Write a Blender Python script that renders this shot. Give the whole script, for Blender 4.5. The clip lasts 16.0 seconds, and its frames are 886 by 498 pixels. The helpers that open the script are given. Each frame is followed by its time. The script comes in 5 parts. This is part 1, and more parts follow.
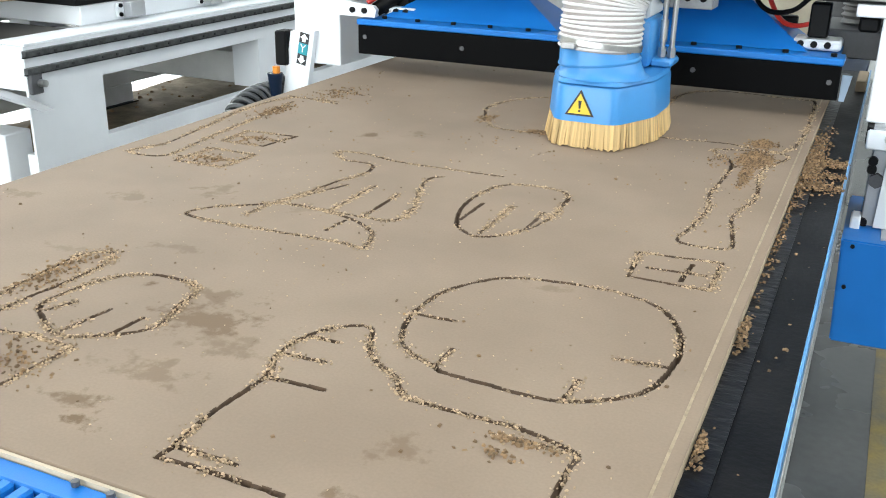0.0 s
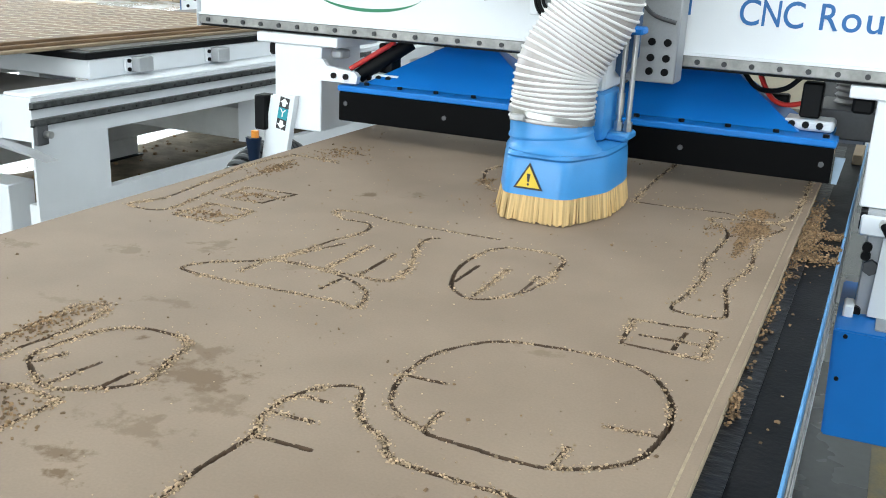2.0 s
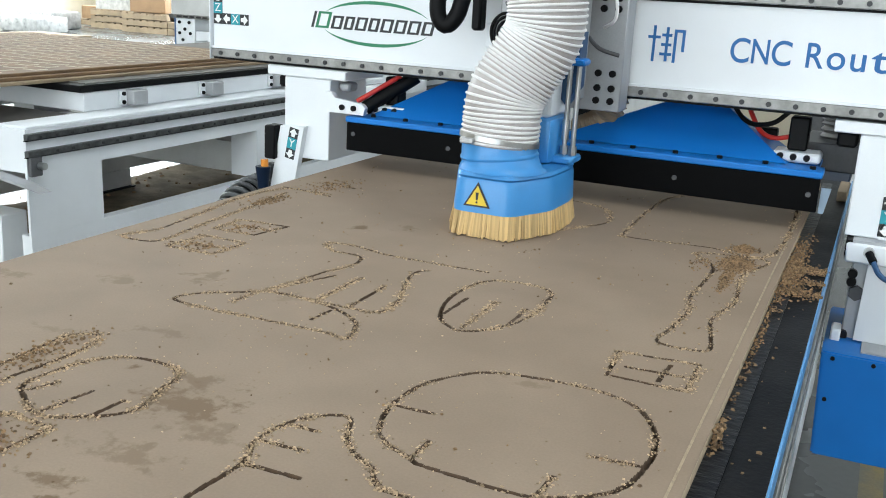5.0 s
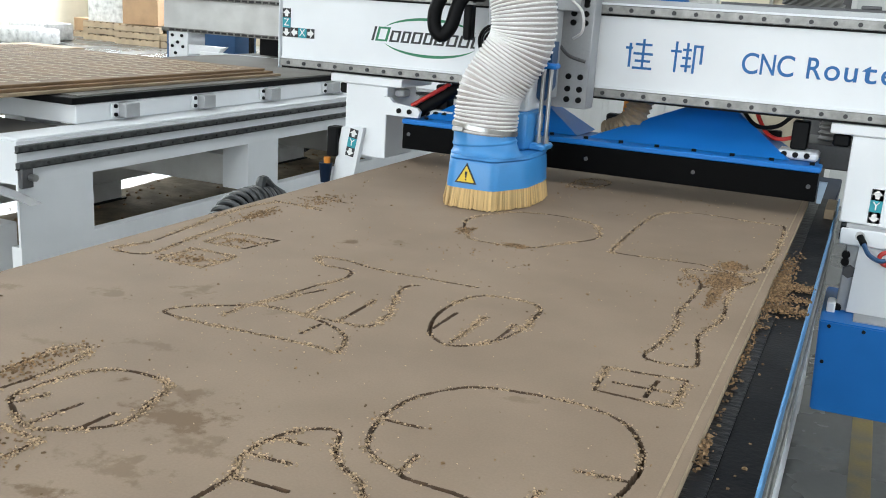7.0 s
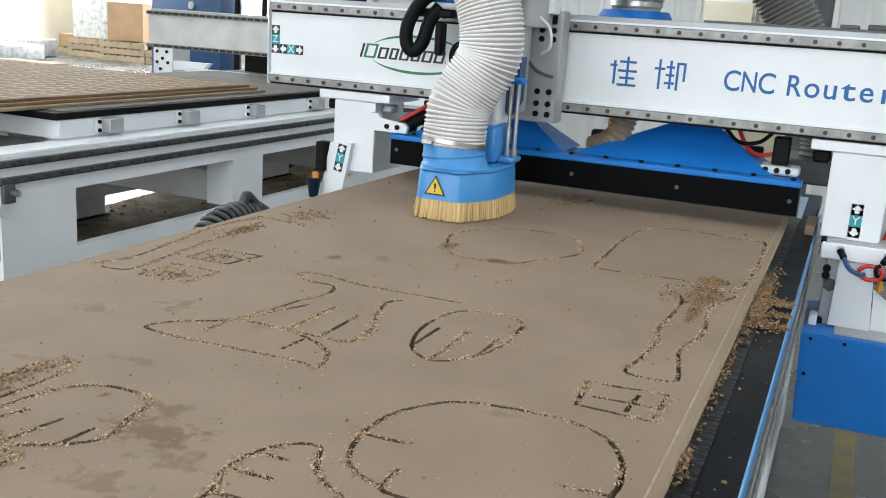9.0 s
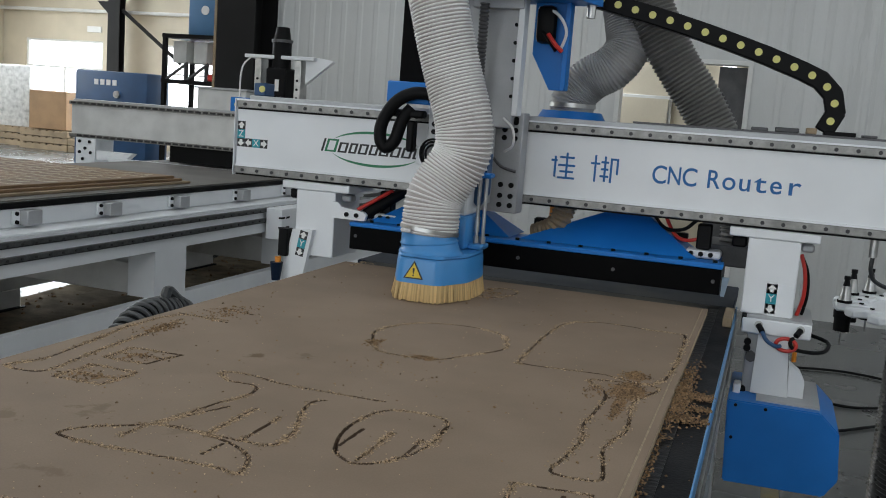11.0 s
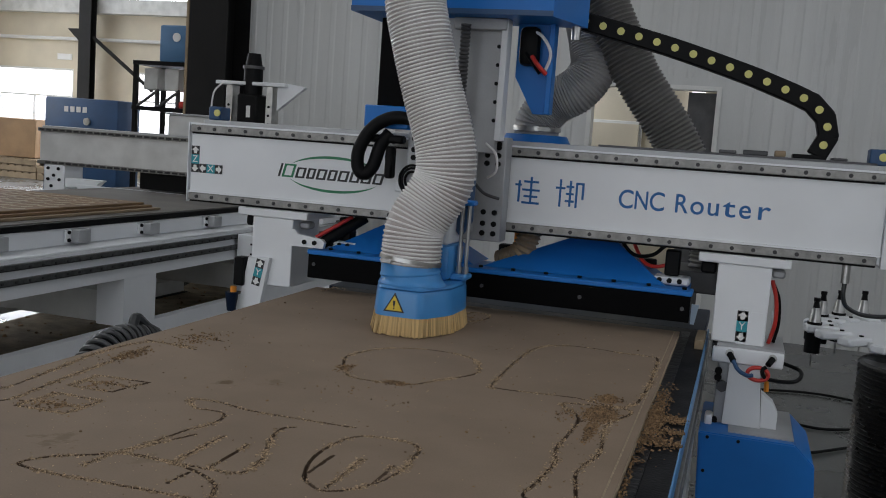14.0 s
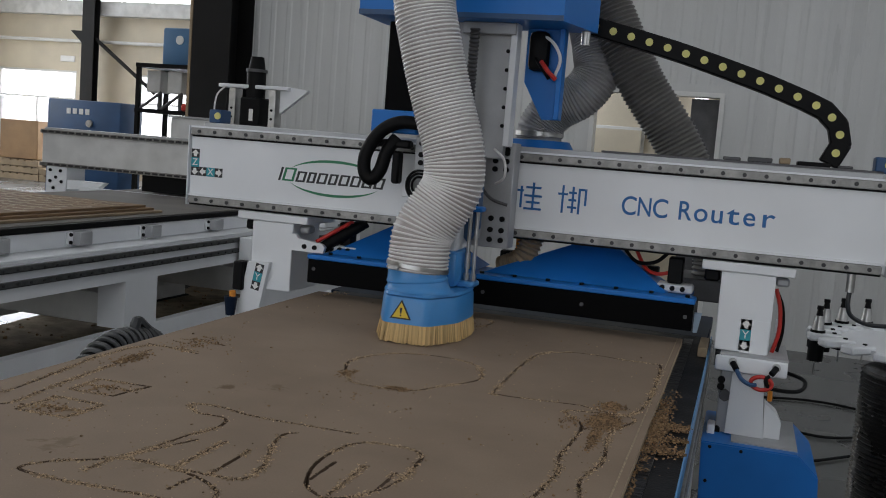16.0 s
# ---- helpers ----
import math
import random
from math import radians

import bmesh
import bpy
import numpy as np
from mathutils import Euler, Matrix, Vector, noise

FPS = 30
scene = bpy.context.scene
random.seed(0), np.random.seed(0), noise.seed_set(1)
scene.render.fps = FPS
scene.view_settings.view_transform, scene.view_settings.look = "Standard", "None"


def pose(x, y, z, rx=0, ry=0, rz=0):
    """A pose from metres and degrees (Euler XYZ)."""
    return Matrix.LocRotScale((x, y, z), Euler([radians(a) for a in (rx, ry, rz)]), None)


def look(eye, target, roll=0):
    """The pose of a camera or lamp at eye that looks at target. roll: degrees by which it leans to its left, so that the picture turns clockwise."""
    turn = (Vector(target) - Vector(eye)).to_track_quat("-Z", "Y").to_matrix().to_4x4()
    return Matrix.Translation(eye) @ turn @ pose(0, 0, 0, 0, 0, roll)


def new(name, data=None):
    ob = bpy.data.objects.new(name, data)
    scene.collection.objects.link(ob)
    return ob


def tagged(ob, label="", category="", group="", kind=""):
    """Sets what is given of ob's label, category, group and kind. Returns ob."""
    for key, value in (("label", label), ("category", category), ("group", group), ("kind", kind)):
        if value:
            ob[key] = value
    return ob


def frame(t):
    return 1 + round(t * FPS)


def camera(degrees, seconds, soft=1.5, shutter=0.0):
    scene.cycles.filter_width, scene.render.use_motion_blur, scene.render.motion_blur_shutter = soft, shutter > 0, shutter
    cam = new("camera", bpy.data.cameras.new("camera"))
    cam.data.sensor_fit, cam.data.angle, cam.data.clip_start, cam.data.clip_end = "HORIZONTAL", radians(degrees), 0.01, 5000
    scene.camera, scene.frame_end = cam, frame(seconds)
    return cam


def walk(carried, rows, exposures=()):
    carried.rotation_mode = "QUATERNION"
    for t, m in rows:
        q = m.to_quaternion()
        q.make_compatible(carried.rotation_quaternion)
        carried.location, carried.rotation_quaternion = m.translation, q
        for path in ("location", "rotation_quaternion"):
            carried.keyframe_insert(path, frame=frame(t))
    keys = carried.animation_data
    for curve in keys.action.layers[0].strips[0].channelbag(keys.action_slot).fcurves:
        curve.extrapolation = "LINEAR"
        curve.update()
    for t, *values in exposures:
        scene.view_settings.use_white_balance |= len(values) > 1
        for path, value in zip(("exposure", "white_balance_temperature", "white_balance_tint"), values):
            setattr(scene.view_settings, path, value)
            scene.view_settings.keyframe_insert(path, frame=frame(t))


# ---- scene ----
cam = camera(49.8, 16.0, 1.0)
PATH = [
    (0, (0.105, -0.522, 1.297), (-0.664, 1.177, 0.576), 1.1),
    (0.5, (0.1, -0.526, 1.298), (-0.683, 1.177, 0.599), 1.6),
    (1, (0.099, -0.523, 1.295), (-0.704, 1.18, 0.622), 2.1),
    (1.5, (0.106, -0.522, 1.296), (-0.701, 1.19, 0.651), 2.4),
    (2, (0.113, -0.52, 1.3), (-0.677, 1.215, 0.698), 2.6),
    (2.5, (0.118, -0.521, 1.301), (-0.661, 1.228, 0.724), 2.6),
    (3, (0.122, -0.526, 1.303), (-0.655, 1.229, 0.742), 2.7),
    (3.5, (0.121, -0.528, 1.305), (-0.661, 1.227, 0.749), 2.8),
    (4, (0.121, -0.531, 1.303), (-0.665, 1.224, 0.753), 2.9),
    (6.5, (0.135, -0.547, 1.309), (-0.644, 1.223, 0.798), 3.5),
    (7, (0.131, -0.547, 1.309), (-0.642, 1.227, 0.805), 3.6),
    (7.5, (0.133, -0.549, 1.309), (-0.636, 1.229, 0.81), 3.7),
    (8, (0.137, -0.548, 1.309), (-0.628, 1.231, 0.81), 3.7),
    (8.2, (0.14, -0.548, 1.308), (-0.628, 1.231, 0.813), 3.7),
    (10.3, (0.134, -0.555, 1.32), (-0.551, 1.287, 0.945), 4.2),
    (10.5, (0.14, -0.555, 1.325), (-0.535, 1.295, 0.975), 4.3),
    (11, (0.142, -0.549, 1.329), (-0.492, 1.327, 1.05), 4.3),
    (11.5, (0.141, -0.535, 1.326), (-0.45, 1.361, 1.093), 4.0),
    (12, (0.143, -0.523, 1.325), (-0.437, 1.378, 1.102), 4.0),
    (12.5, (0.156, -0.525, 1.328), (-0.427, 1.375, 1.099), 3.9),
    (13, (0.149, -0.529, 1.323), (-0.433, 1.371, 1.097), 3.8),
    (13.5, (0.154, -0.535, 1.323), (-0.435, 1.363, 1.098), 3.8),
    (14, (0.145, -0.537, 1.323), (-0.443, 1.362, 1.102), 4.1),
    (14.5, (0.145, -0.534, 1.324), (-0.444, 1.365, 1.105), 4.2),
    (15, (0.139, -0.533, 1.323), (-0.441, 1.368, 1.104), 4.5),
    (15.5, (0.143, -0.533, 1.325), (-0.438, 1.368, 1.106), 4.5),
    (16, (0.137, -0.53, 1.324), (-0.454, 1.369, 1.112), 4.5),
]
EXPOSURES = [(0, 0.88, 6350, 9), (1.0, 0.83, 6300, 8), (2.0, 0.65, 6200, 7), (4.0, 0.51, 6200, 7), (6.5, 0.33, 6400, 10), (8.2, 0.32, 6400, 10), (10.3, 0.0, 6450, 10), (10.6, -0.24, 6450, 10),
             (11.0, -0.68, 6450, 12), (11.5, -1.07, 6450, 13), (12.0, -1.17, 6450, 14), (16.0, -1.12, 6500, 16)]
walk(cam, [(t, look(e, p, r)) for t, e, p, r in PATH], EXPOSURES)

# ---- light: overcast daylight through roof lights and high windows, plus unseen lamps added inside the walls ----
world = bpy.data.worlds.new("sky")
scene.world = world
world.use_nodes = True
wn = world.node_tree.nodes
sky = wn.new("ShaderNodeTexSky")
sky.sky_type, sky.sun_disc, sky.sun_elevation, sky.sun_rotation = "NISHITA", False, radians(50), radians(140)
world.node_tree.links.new(sky.outputs[0], wn["Background"].inputs[0])
wn["Background"].inputs[1].default_value = 0.12


def added_day_lamp(m, w, h, watts, name="daylight", tint=(0.87, 0.95, 1.0)):
    d = bpy.data.lights.new(name, "AREA")
    d.shape, d.size, d.size_y, d.energy, d.color = "RECTANGLE", w, h, watts, tint
    ob = new(name, d)
    ob.matrix_basis = m
    return ob


ROOF_STRIPS = ((-12.0, 6.0, 24.0), (-5.0, 6.0, 24.0), (2.0, -1.0, 10.0))
for lx, ly, length in ROOF_STRIPS:
    added_day_lamp(pose(lx, ly, 6.9), 1.8, length, 2.5 * length)
# unseen lamps added before the closed south and east walls, as from open sides
added_day_lamp(look((-3.0, -6.9, 2.6), (-3.0, 4.0, 1.6)), 12.0, 4.6, 550)
added_day_lamp(look((5.4, 1.5, 3.2), (0.0, 1.5, 1.2)), 9.0, 2.4, 125)
# lamps added by the north windows and closed west wall to whiten the far floor
added_day_lamp(look((-13.0, 17.7, 2.2), (-12.0, 10.0, 0.6)), 8.0, 2.0, 1300)
added_day_lamp(look((-17.4, 10.0, 3.6), (-12.0, 10.0, 0.0)), 12.0, 4.0, 1300)


# ---- materials ----
def mat(name, col, rough=0.5, metal=0.0, vary=0.06, scale=6.0, bump=0.0, bscale=120.0, second=None, spec=0.5, stretch=None, island=0.0, objrand=0.0):
    m = bpy.data.materials.new(name)
    m.use_nodes = True
    nt = m.node_tree
    n, l = nt.nodes, nt.links
    b = n["Principled BSDF"]
    b.inputs["Roughness"].default_value, b.inputs["Metallic"].default_value = rough, metal
    b.inputs["Specular IOR Level"].default_value = spec
    tc = n.new("ShaderNodeTexCoord")
    src = tc.outputs["Object"]
    if stretch:
        mp = n.new("ShaderNodeMapping")
        mp.inputs["Scale"].default_value = stretch
        l.new(src, mp.inputs[0])
        src = mp.outputs[0]
    big = n.new("ShaderNodeTexNoise")
    big.inputs["Scale"].default_value, big.inputs["Detail"].default_value = scale, 5.0
    l.new(src, big.inputs["Vector"])
    fine = n.new("ShaderNodeTexNoise")
    fine.inputs["Scale"].default_value, fine.inputs["Detail"].default_value = bscale, 3.0
    l.new(src, fine.inputs["Vector"])
    ramp = n.new("ShaderNodeValToRGB")
    c2 = second or tuple(c * (1 - 3 * vary) for c in col)
    ramp.color_ramp.elements[0].position, ramp.color_ramp.elements[1].position = 0.35, 0.65
    ramp.color_ramp.elements[0].color, ramp.color_ramp.elements[1].color = (*c2, 1), (*col, 1)
    l.new(big.outputs[0], ramp.inputs[0])
    mix = n.new("ShaderNodeMix")
    mix.data_type, mix.blend_type = "RGBA", "MULTIPLY"
    mix.inputs[0].default_value = min(1.0, vary * 4)
    l.new(ramp.outputs[0], mix.inputs[6])
    g = n.new("ShaderNodeValToRGB")
    g.color_ramp.elements[0].position, g.color_ramp.elements[1].position = 0.3, 0.7
    g.color_ramp.elements[0].color, g.color_ramp.elements[1].color = (0.7, 0.7, 0.7, 1), (1, 1, 1, 1)
    l.new(fine.outputs[0], g.inputs[0])
    l.new(g.outputs[0], mix.inputs[7])
    out = mix.outputs[2]
    if island or objrand:
        node = n.new("ShaderNodeNewGeometry" if island else "ShaderNodeObjectInfo")
        r = node.outputs["Random Per Island" if island else "Random"]
        k = island or objrand
        mr = n.new("ShaderNodeMapRange")
        mr.inputs[3].default_value, mr.inputs[4].default_value = 1 - k, 1 + k
        l.new(r, mr.inputs[0])
        hs = n.new("ShaderNodeHueSaturation")
        l.new(mr.outputs[0], hs.inputs["Value"])
        l.new(out, hs.inputs["Color"])
        out = hs.outputs[0]
    l.new(out, b.inputs["Base Color"])
    rr = n.new("ShaderNodeMapRange")
    rr.inputs[3].default_value, rr.inputs[4].default_value = max(0.02, rough - 0.1), min(1.0, rough + 0.1)
    l.new(big.outputs[0], rr.inputs[0])
    l.new(rr.outputs[0], b.inputs["Roughness"])
    if bump:
        bp = n.new("ShaderNodeBump")
        bp.inputs["Strength"].default_value, bp.inputs["Distance"].default_value = bump, 0.003
        l.new(fine.outputs[0], bp.inputs["Height"])
        l.new(bp.outputs[0], b.inputs["Normal"])
    return m


WHITE = mat("white_powder_coat", (0.78, 0.80, 0.82), 0.38, vary=0.03, scale=3.0, bump=0.05, bscale=400)
OFFWHITE = mat("worn_white_paint", (0.66, 0.66, 0.64), 0.5, vary=0.07, scale=5.0, bump=0.05, bscale=200)
BLUE = mat("blue_powder_coat", (0.012, 0.175, 0.56), 0.4, spec=0.25, vary=0.05, scale=4.0, bump=0.06, bscale=500)
PALEBLUE = mat("pale_blue_sheet", (0.42, 0.55, 0.70), 0.5, vary=0.04)
SHOEBLUE = mat("blue_moulded_plastic", (0.05, 0.26, 0.60), 0.36, vary=0.04, scale=8.0, bump=0.03, bscale=300)
PRESSBLUE = mat("faded_blue_paint", (0.06, 0.17, 0.32), 0.5, vary=0.06, scale=3.0)
# brown cut core, its colour darkened further for the shade inside the grooves
CUT = mat("cut_mdf_core_with_shade", (0.085, 0.050, 0.026), 0.9, vary=0.12, scale=60.0)
SCORE = mat("scored_mdf_line", (0.40, 0.31, 0.205), 0.9, vary=0.1, scale=60.0)
DARKBLUE = mat("dull_blue_paint", (0.02, 0.075, 0.18), 0.5, vary=0.07, scale=3.0)
BLACK = mat("black_rubber", (0.004, 0.004, 0.0045), 0.55, spec=0.15, vary=0.1, scale=10.0, bump=0.1, bscale=200)
BLACKBAR = mat("black_painted_board", (0.0020, 0.0020, 0.0024), 0.55, vary=0.1, scale=10.0, spec=0.06)
BED = mat("dusty_black_bed", (0.006, 0.0065, 0.008), 0.42, vary=0.14, scale=9.0, bump=0.25, bscale=120, second=(0.012, 0.012, 0.013), spec=0.07)
BEDWAVY = mat("rippled_black_rubber", (0.010, 0.011, 0.0135), 0.34, vary=0.14, scale=30.0, bump=1.0, bscale=55, second=(0.005, 0.0055, 0.007), spec=0.18, stretch=(0.6, 1.3, 1))
# blue edge paint, lightened to carry the highlight along the trim
TRIMBLUE = mat("blue_edge_with_highlight", (0.10, 0.30, 0.58), 0.35, vary=0.08, scale=14.0)
STEEL = mat("brushed_steel", (0.55, 0.55, 0.54), 0.32, metal=0.9, vary=0.08, scale=20.0, bump=0.05, bscale=300)
RAIL = mat("oiled_rail_steel", (0.30, 0.295, 0.28), 0.4, metal=0.6, vary=0.12, scale=25.0)
GREY = mat("grey_cast_plate", (0.45, 0.46, 0.47), 0.5, metal=0.3, vary=0.06, scale=8.0, bump=0.05, bscale=250)
DGREY = mat("dark_grey_metal", (0.10, 0.10, 0.105), 0.5, metal=0.2, vary=0.1, scale=12.0)
HOSEWALL = mat("milky_hose_wall", (0.44, 0.405, 0.39), 0.35, vary=0.08, scale=7.0, second=(0.33, 0.295, 0.28))
HOSE = mat("white_ribbed_hose_plastic", (0.76, 0.75, 0.74), 0.4, vary=0.05, scale=9.0, spec=0.4)
HOSEGREY = mat("grey_ribbed_hose_plastic", (0.40, 0.395, 0.39), 0.5, vary=0.08, scale=9.0)
BLACKRAIL = mat("greased_black_rail", (0.10, 0.105, 0.105), 0.42, metal=0.4, vary=0.15, scale=30.0)
HOSECHAR = mat("charcoal_ribbed_hose", (0.15, 0.145, 0.135), 0.4, vary=0.08, scale=9.0)
HOSEBLACK = mat("black_ribbed_hose", (0.016, 0.015, 0.014), 0.28, vary=0.1, scale=9.0)
HOSEDARK = mat("dark_corrugated_hose", (0.03, 0.032, 0.034), 0.4, vary=0.1, scale=9.0)
HOSERIB = mat("worn_grey_hose_ribs", (0.075, 0.078, 0.08), 0.45, vary=0.1, scale=20.0)
HOSETAN = mat("tan_corrugated_hose", (0.36, 0.27, 0.17), 0.6, vary=0.1, scale=9.0)
BRISTLE = mat("straw_bristles", (0.60, 0.41, 0.18), 0.75, vary=0.1, scale=1.0, bscale=60, stretch=(1, 1, 0.05), island=0.28)
YELLOW = mat("yellow_plastic", (0.70, 0.50, 0.03), 0.45, vary=0.04)
FLOORYELLOW = mat("worn_yellow_floor_paint", (0.30, 0.22, 0.06), 0.5, vary=0.15, scale=7.0, second=(0.16, 0.14, 0.10))
PALEYELLOW = mat("pale_yellow_plug", (0.66, 0.62, 0.20), 0.5, vary=0.04)
ORANGE = mat("orange_plastic", (0.75, 0.26, 0.02), 0.45, vary=0.04)
NAVY = mat("dark_navy_sheet", (0.005, 0.014, 0.036), 0.5, vary=0.08, scale=6.0, spec=0.15)
RED = mat("red_cable", (0.55, 0.03, 0.02), 0.4, vary=0.04)
GREEN = mat("green_print", (0.02, 0.20, 0.09), 0.5, vary=0.03)
INK = mat("black_print", (0.02, 0.02, 0.022), 0.5, vary=0.03)
BLUEINK = mat("blue_print", (0.005, 0.12, 0.36), 0.5, vary=0.03)
TEAL = mat("teal_print", (0.02, 0.30, 0.36), 0.5, vary=0.03)
PAPER = mat("white_print", (0.78, 0.78, 0.76), 0.5, vary=0.02)
CHIPS = mat("mdf_chips", (0.42, 0.30, 0.185), 0.9, vary=0.08, scale=40.0, island=0.55)
HEAP = mat("brown_mdf_chips", (0.25, 0.155, 0.078), 0.9, vary=0.1, scale=40.0, island=0.5)
DUST = mat("trodden_sawdust", (0.30, 0.25, 0.18), 0.95, vary=0.15, scale=7.0, bump=0.4, bscale=60, second=(0.17, 0.14, 0.10), spec=0.05)
SLATWOOD = mat("brown_perforated_board", (0.22, 0.135, 0.07), 0.8, vary=0.1, scale=6.0, bump=0.2, bscale=80, objrand=0.12)
SPOIL = mat("grey_spoilboard", (0.14, 0.13, 0.115), 0.75, vary=0.1, scale=4.0, bump=0.1, bscale=100)
CARD = mat("brown_cardboard", (0.34, 0.21, 0.11), 0.8, vary=0.08, scale=3.0)
PALLET = mat("pallet_wood", (0.36, 0.27, 0.17), 0.8, vary=0.1, scale=4.0, objrand=0.2)
PALEWOOD = mat("pale_bare_wood", (0.55, 0.46, 0.33), 0.8, vary=0.06)
WRAP = mat("clear_wrap_over_boxes", (0.60, 0.60, 0.58), 0.3, vary=0.12, scale=9.0, bump=0.4, bscale=20)
CONCRETE = mat("polished_grey_concrete", (0.088, 0.090, 0.087), 0.27, vary=0.14, scale=1.3, bump=0.06, bscale=40, second=(0.073, 0.074, 0.071))
PANEL = mat("grey_wall_panel", (0.57, 0.58, 0.57), 0.3, vary=0.04, scale=1.5, stretch=(3, 1, 0.3))
CREAM = mat("cream_wall_sheet", (0.64, 0.57, 0.44), 0.6, vary=0.05, scale=1.2)
STEELDARK = mat("dark_primer_steel", (0.014, 0.0135, 0.0135), 0.55, vary=0.1, scale=3.0, spec=0.2)
ROOF = mat("white_roof_sheet", (0.62, 0.62, 0.60), 0.6, vary=0.04, scale=1.0)
PIPEW = mat("white_pipe", (0.70, 0.70, 0.68), 0.4, vary=0.04)


def glow(name, col, strength):
    m = bpy.data.materials.new(name)
    m.use_nodes = True
    b = m.node_tree.nodes["Principled BSDF"]
    b.inputs["Base Color"].default_value = (*col, 1)
    b.inputs["Emission Color"].default_value = (*col, 1)
    b.inputs["Emission Strength"].default_value = strength
    return m


OUTSIDE = glow("bright_overcast_outside", (0.96, 0.98, 1.0), 4.0)
ROOFGLOW = glow("translucent_roof_sheet", (0.94, 0.98, 1.0), 2.6)

# MDF with dark damp stains, each with an uneven edge
STAINS = [(-0.57, 0.305, 0.085, 0.06, 0.75), (-0.53, 0.26, 0.06, 0.035, 0.5), (-0.58, 0.092, 0.04, 0.022, 0.75), (-0.546, 0.064, 0.026, 0.016, 0.9),
          (-0.975, 0.63, 0.05, 0.028, 0.45), (-0.555, 0.177, 0.07, 0.03, 0.5), (-0.778, 0.478, 0.05, 0.02, 0.45), (-0.756, 1.228, 0.03, 0.03, 0.5),
          (-0.243, 0.161, 0.03, 0.03, 0.5), (-0.70, 0.711, 0.03, 0.03, 0.3), (-0.60, 0.365, 0.05, 0.028, 0.6), (-0.51, 0.282, 0.04, 0.014, 0.4),
          (-0.711, 0.361, 0.012, 0.011, 1.0), (-0.833, 1.173, 0.022, 0.02, 0.9), (-0.904, 0.411, 0.04, 0.02, 0.35), (-0.877, 0.722, 0.045, 0.04, 0.5), (-1.154, 0.551, 0.05, 0.03, 0.4),
          (-0.265, 0.07, 0.018, 0.012, 0.7), (-0.236, 0.587, 0.04, 0.02, 0.4)]


def mdf_material():
    m = mat("brown_mdf", (0.268, 0.202, 0.146), 0.78, vary=0.07, scale=5.0, bump=0.03, bscale=300, second=(0.230, 0.171, 0.122), spec=0.15)
    nt = m.node_tree
    n, l = nt.nodes, nt.links
    b = n["Principled BSDF"]
    src = b.inputs["Base Color"].links[0].from_socket
    tc = n.new("ShaderNodeTexCoord")
    wob = n.new("ShaderNodeTexNoise")
    wob.inputs["Scale"].default_value, wob.inputs["Detail"].default_value = 34.0, 9.0
    wob.inputs["Roughness"].default_value = 0.68
    l.new(tc.outputs["Object"], wob.inputs["Vector"])
    total = None
    for x, y, rx, ry, k in STAINS:
        mp = n.new("ShaderNodeMapping")
        mp.inputs["Location"].default_value = (-x / rx, -y / ry, -0.8 / 0.05)
        mp.inputs["Scale"].default_value = (1 / rx, 1 / ry, 1 / 0.05)
        l.new(tc.outputs["Object"], mp.inputs[0])
        ln = n.new("ShaderNodeVectorMath")
        ln.operation = "LENGTH"
        l.new(mp.outputs[0], ln.inputs[0])
        ad = n.new("ShaderNodeMath")
        ad.operation = "MULTIPLY_ADD"
        ad.inputs[1].default_value, ad.inputs[2].default_value = 5.0, -2.3
        l.new(wob.outputs[0], ad.inputs[0])
        sm = n.new("ShaderNodeMath")
        sm.operation = "ADD"
        l.new(ln.outputs["Value"], sm.inputs[0])
        l.new(ad.outputs[0], sm.inputs[1])
        mr = n.new("ShaderNodeMapRange")
        mr.inputs[1].default_value, mr.inputs[2].default_value, mr.inputs[3].default_value, mr.inputs[4].default_value = 0.45, 1.0, k, 0.0
        l.new(sm.outputs[0], mr.inputs[0])
        if total is None:
            total = mr.outputs[0]
        else:
            mx = n.new("ShaderNodeMath")
            mx.operation = "MAXIMUM"
            l.new(total, mx.inputs[0])
            l.new(mr.outputs[0], mx.inputs[1])
            total = mx.outputs[0]
    mix = n.new("ShaderNodeMix")
    mix.data_type = "RGBA"
    l.new(total, mix.inputs[0])
    l.new(src, mix.inputs[6])
    mix.inputs[7].default_value = (0.135, 0.088, 0.048, 1)
    l.new(mix.outputs[2], b.inputs["Base Color"])
    return m


MDF = mdf_material()


# ---- mesh helpers ----
def part(name, bm, material, parent=None, label="", smooth=False, at=None):
    me = bpy.data.meshes.new(name)
    bmesh.ops.recalc_face_normals(bm, faces=bm.faces)
    bm.to_mesh(me)
    bm.free()
    me.materials.append(material)
    if len(me.polygons) > 6:
        me.polygons.foreach_set("use_smooth", [True] * len(me.polygons))
        me.set_sharp_from_angle(angle=radians(180 if smooth else 38))
    ob = new(name, me)
    ob.parent = parent
    if at is not None:
        ob.matrix_basis = at
    if label:
        ob["label"] = label
    return ob


def more(name, ob, m):
    """Another piece like ob, on the same mesh and under the same parent."""
    o = new(name, ob.data)
    o.parent, o.matrix_basis = ob.parent, m
    return o


def thing(name, label, category, group="", at=None, kind=""):
    ob = new(name)
    if at is not None:
        ob.matrix_basis = at
    return tagged(ob, label, category, group, kind)


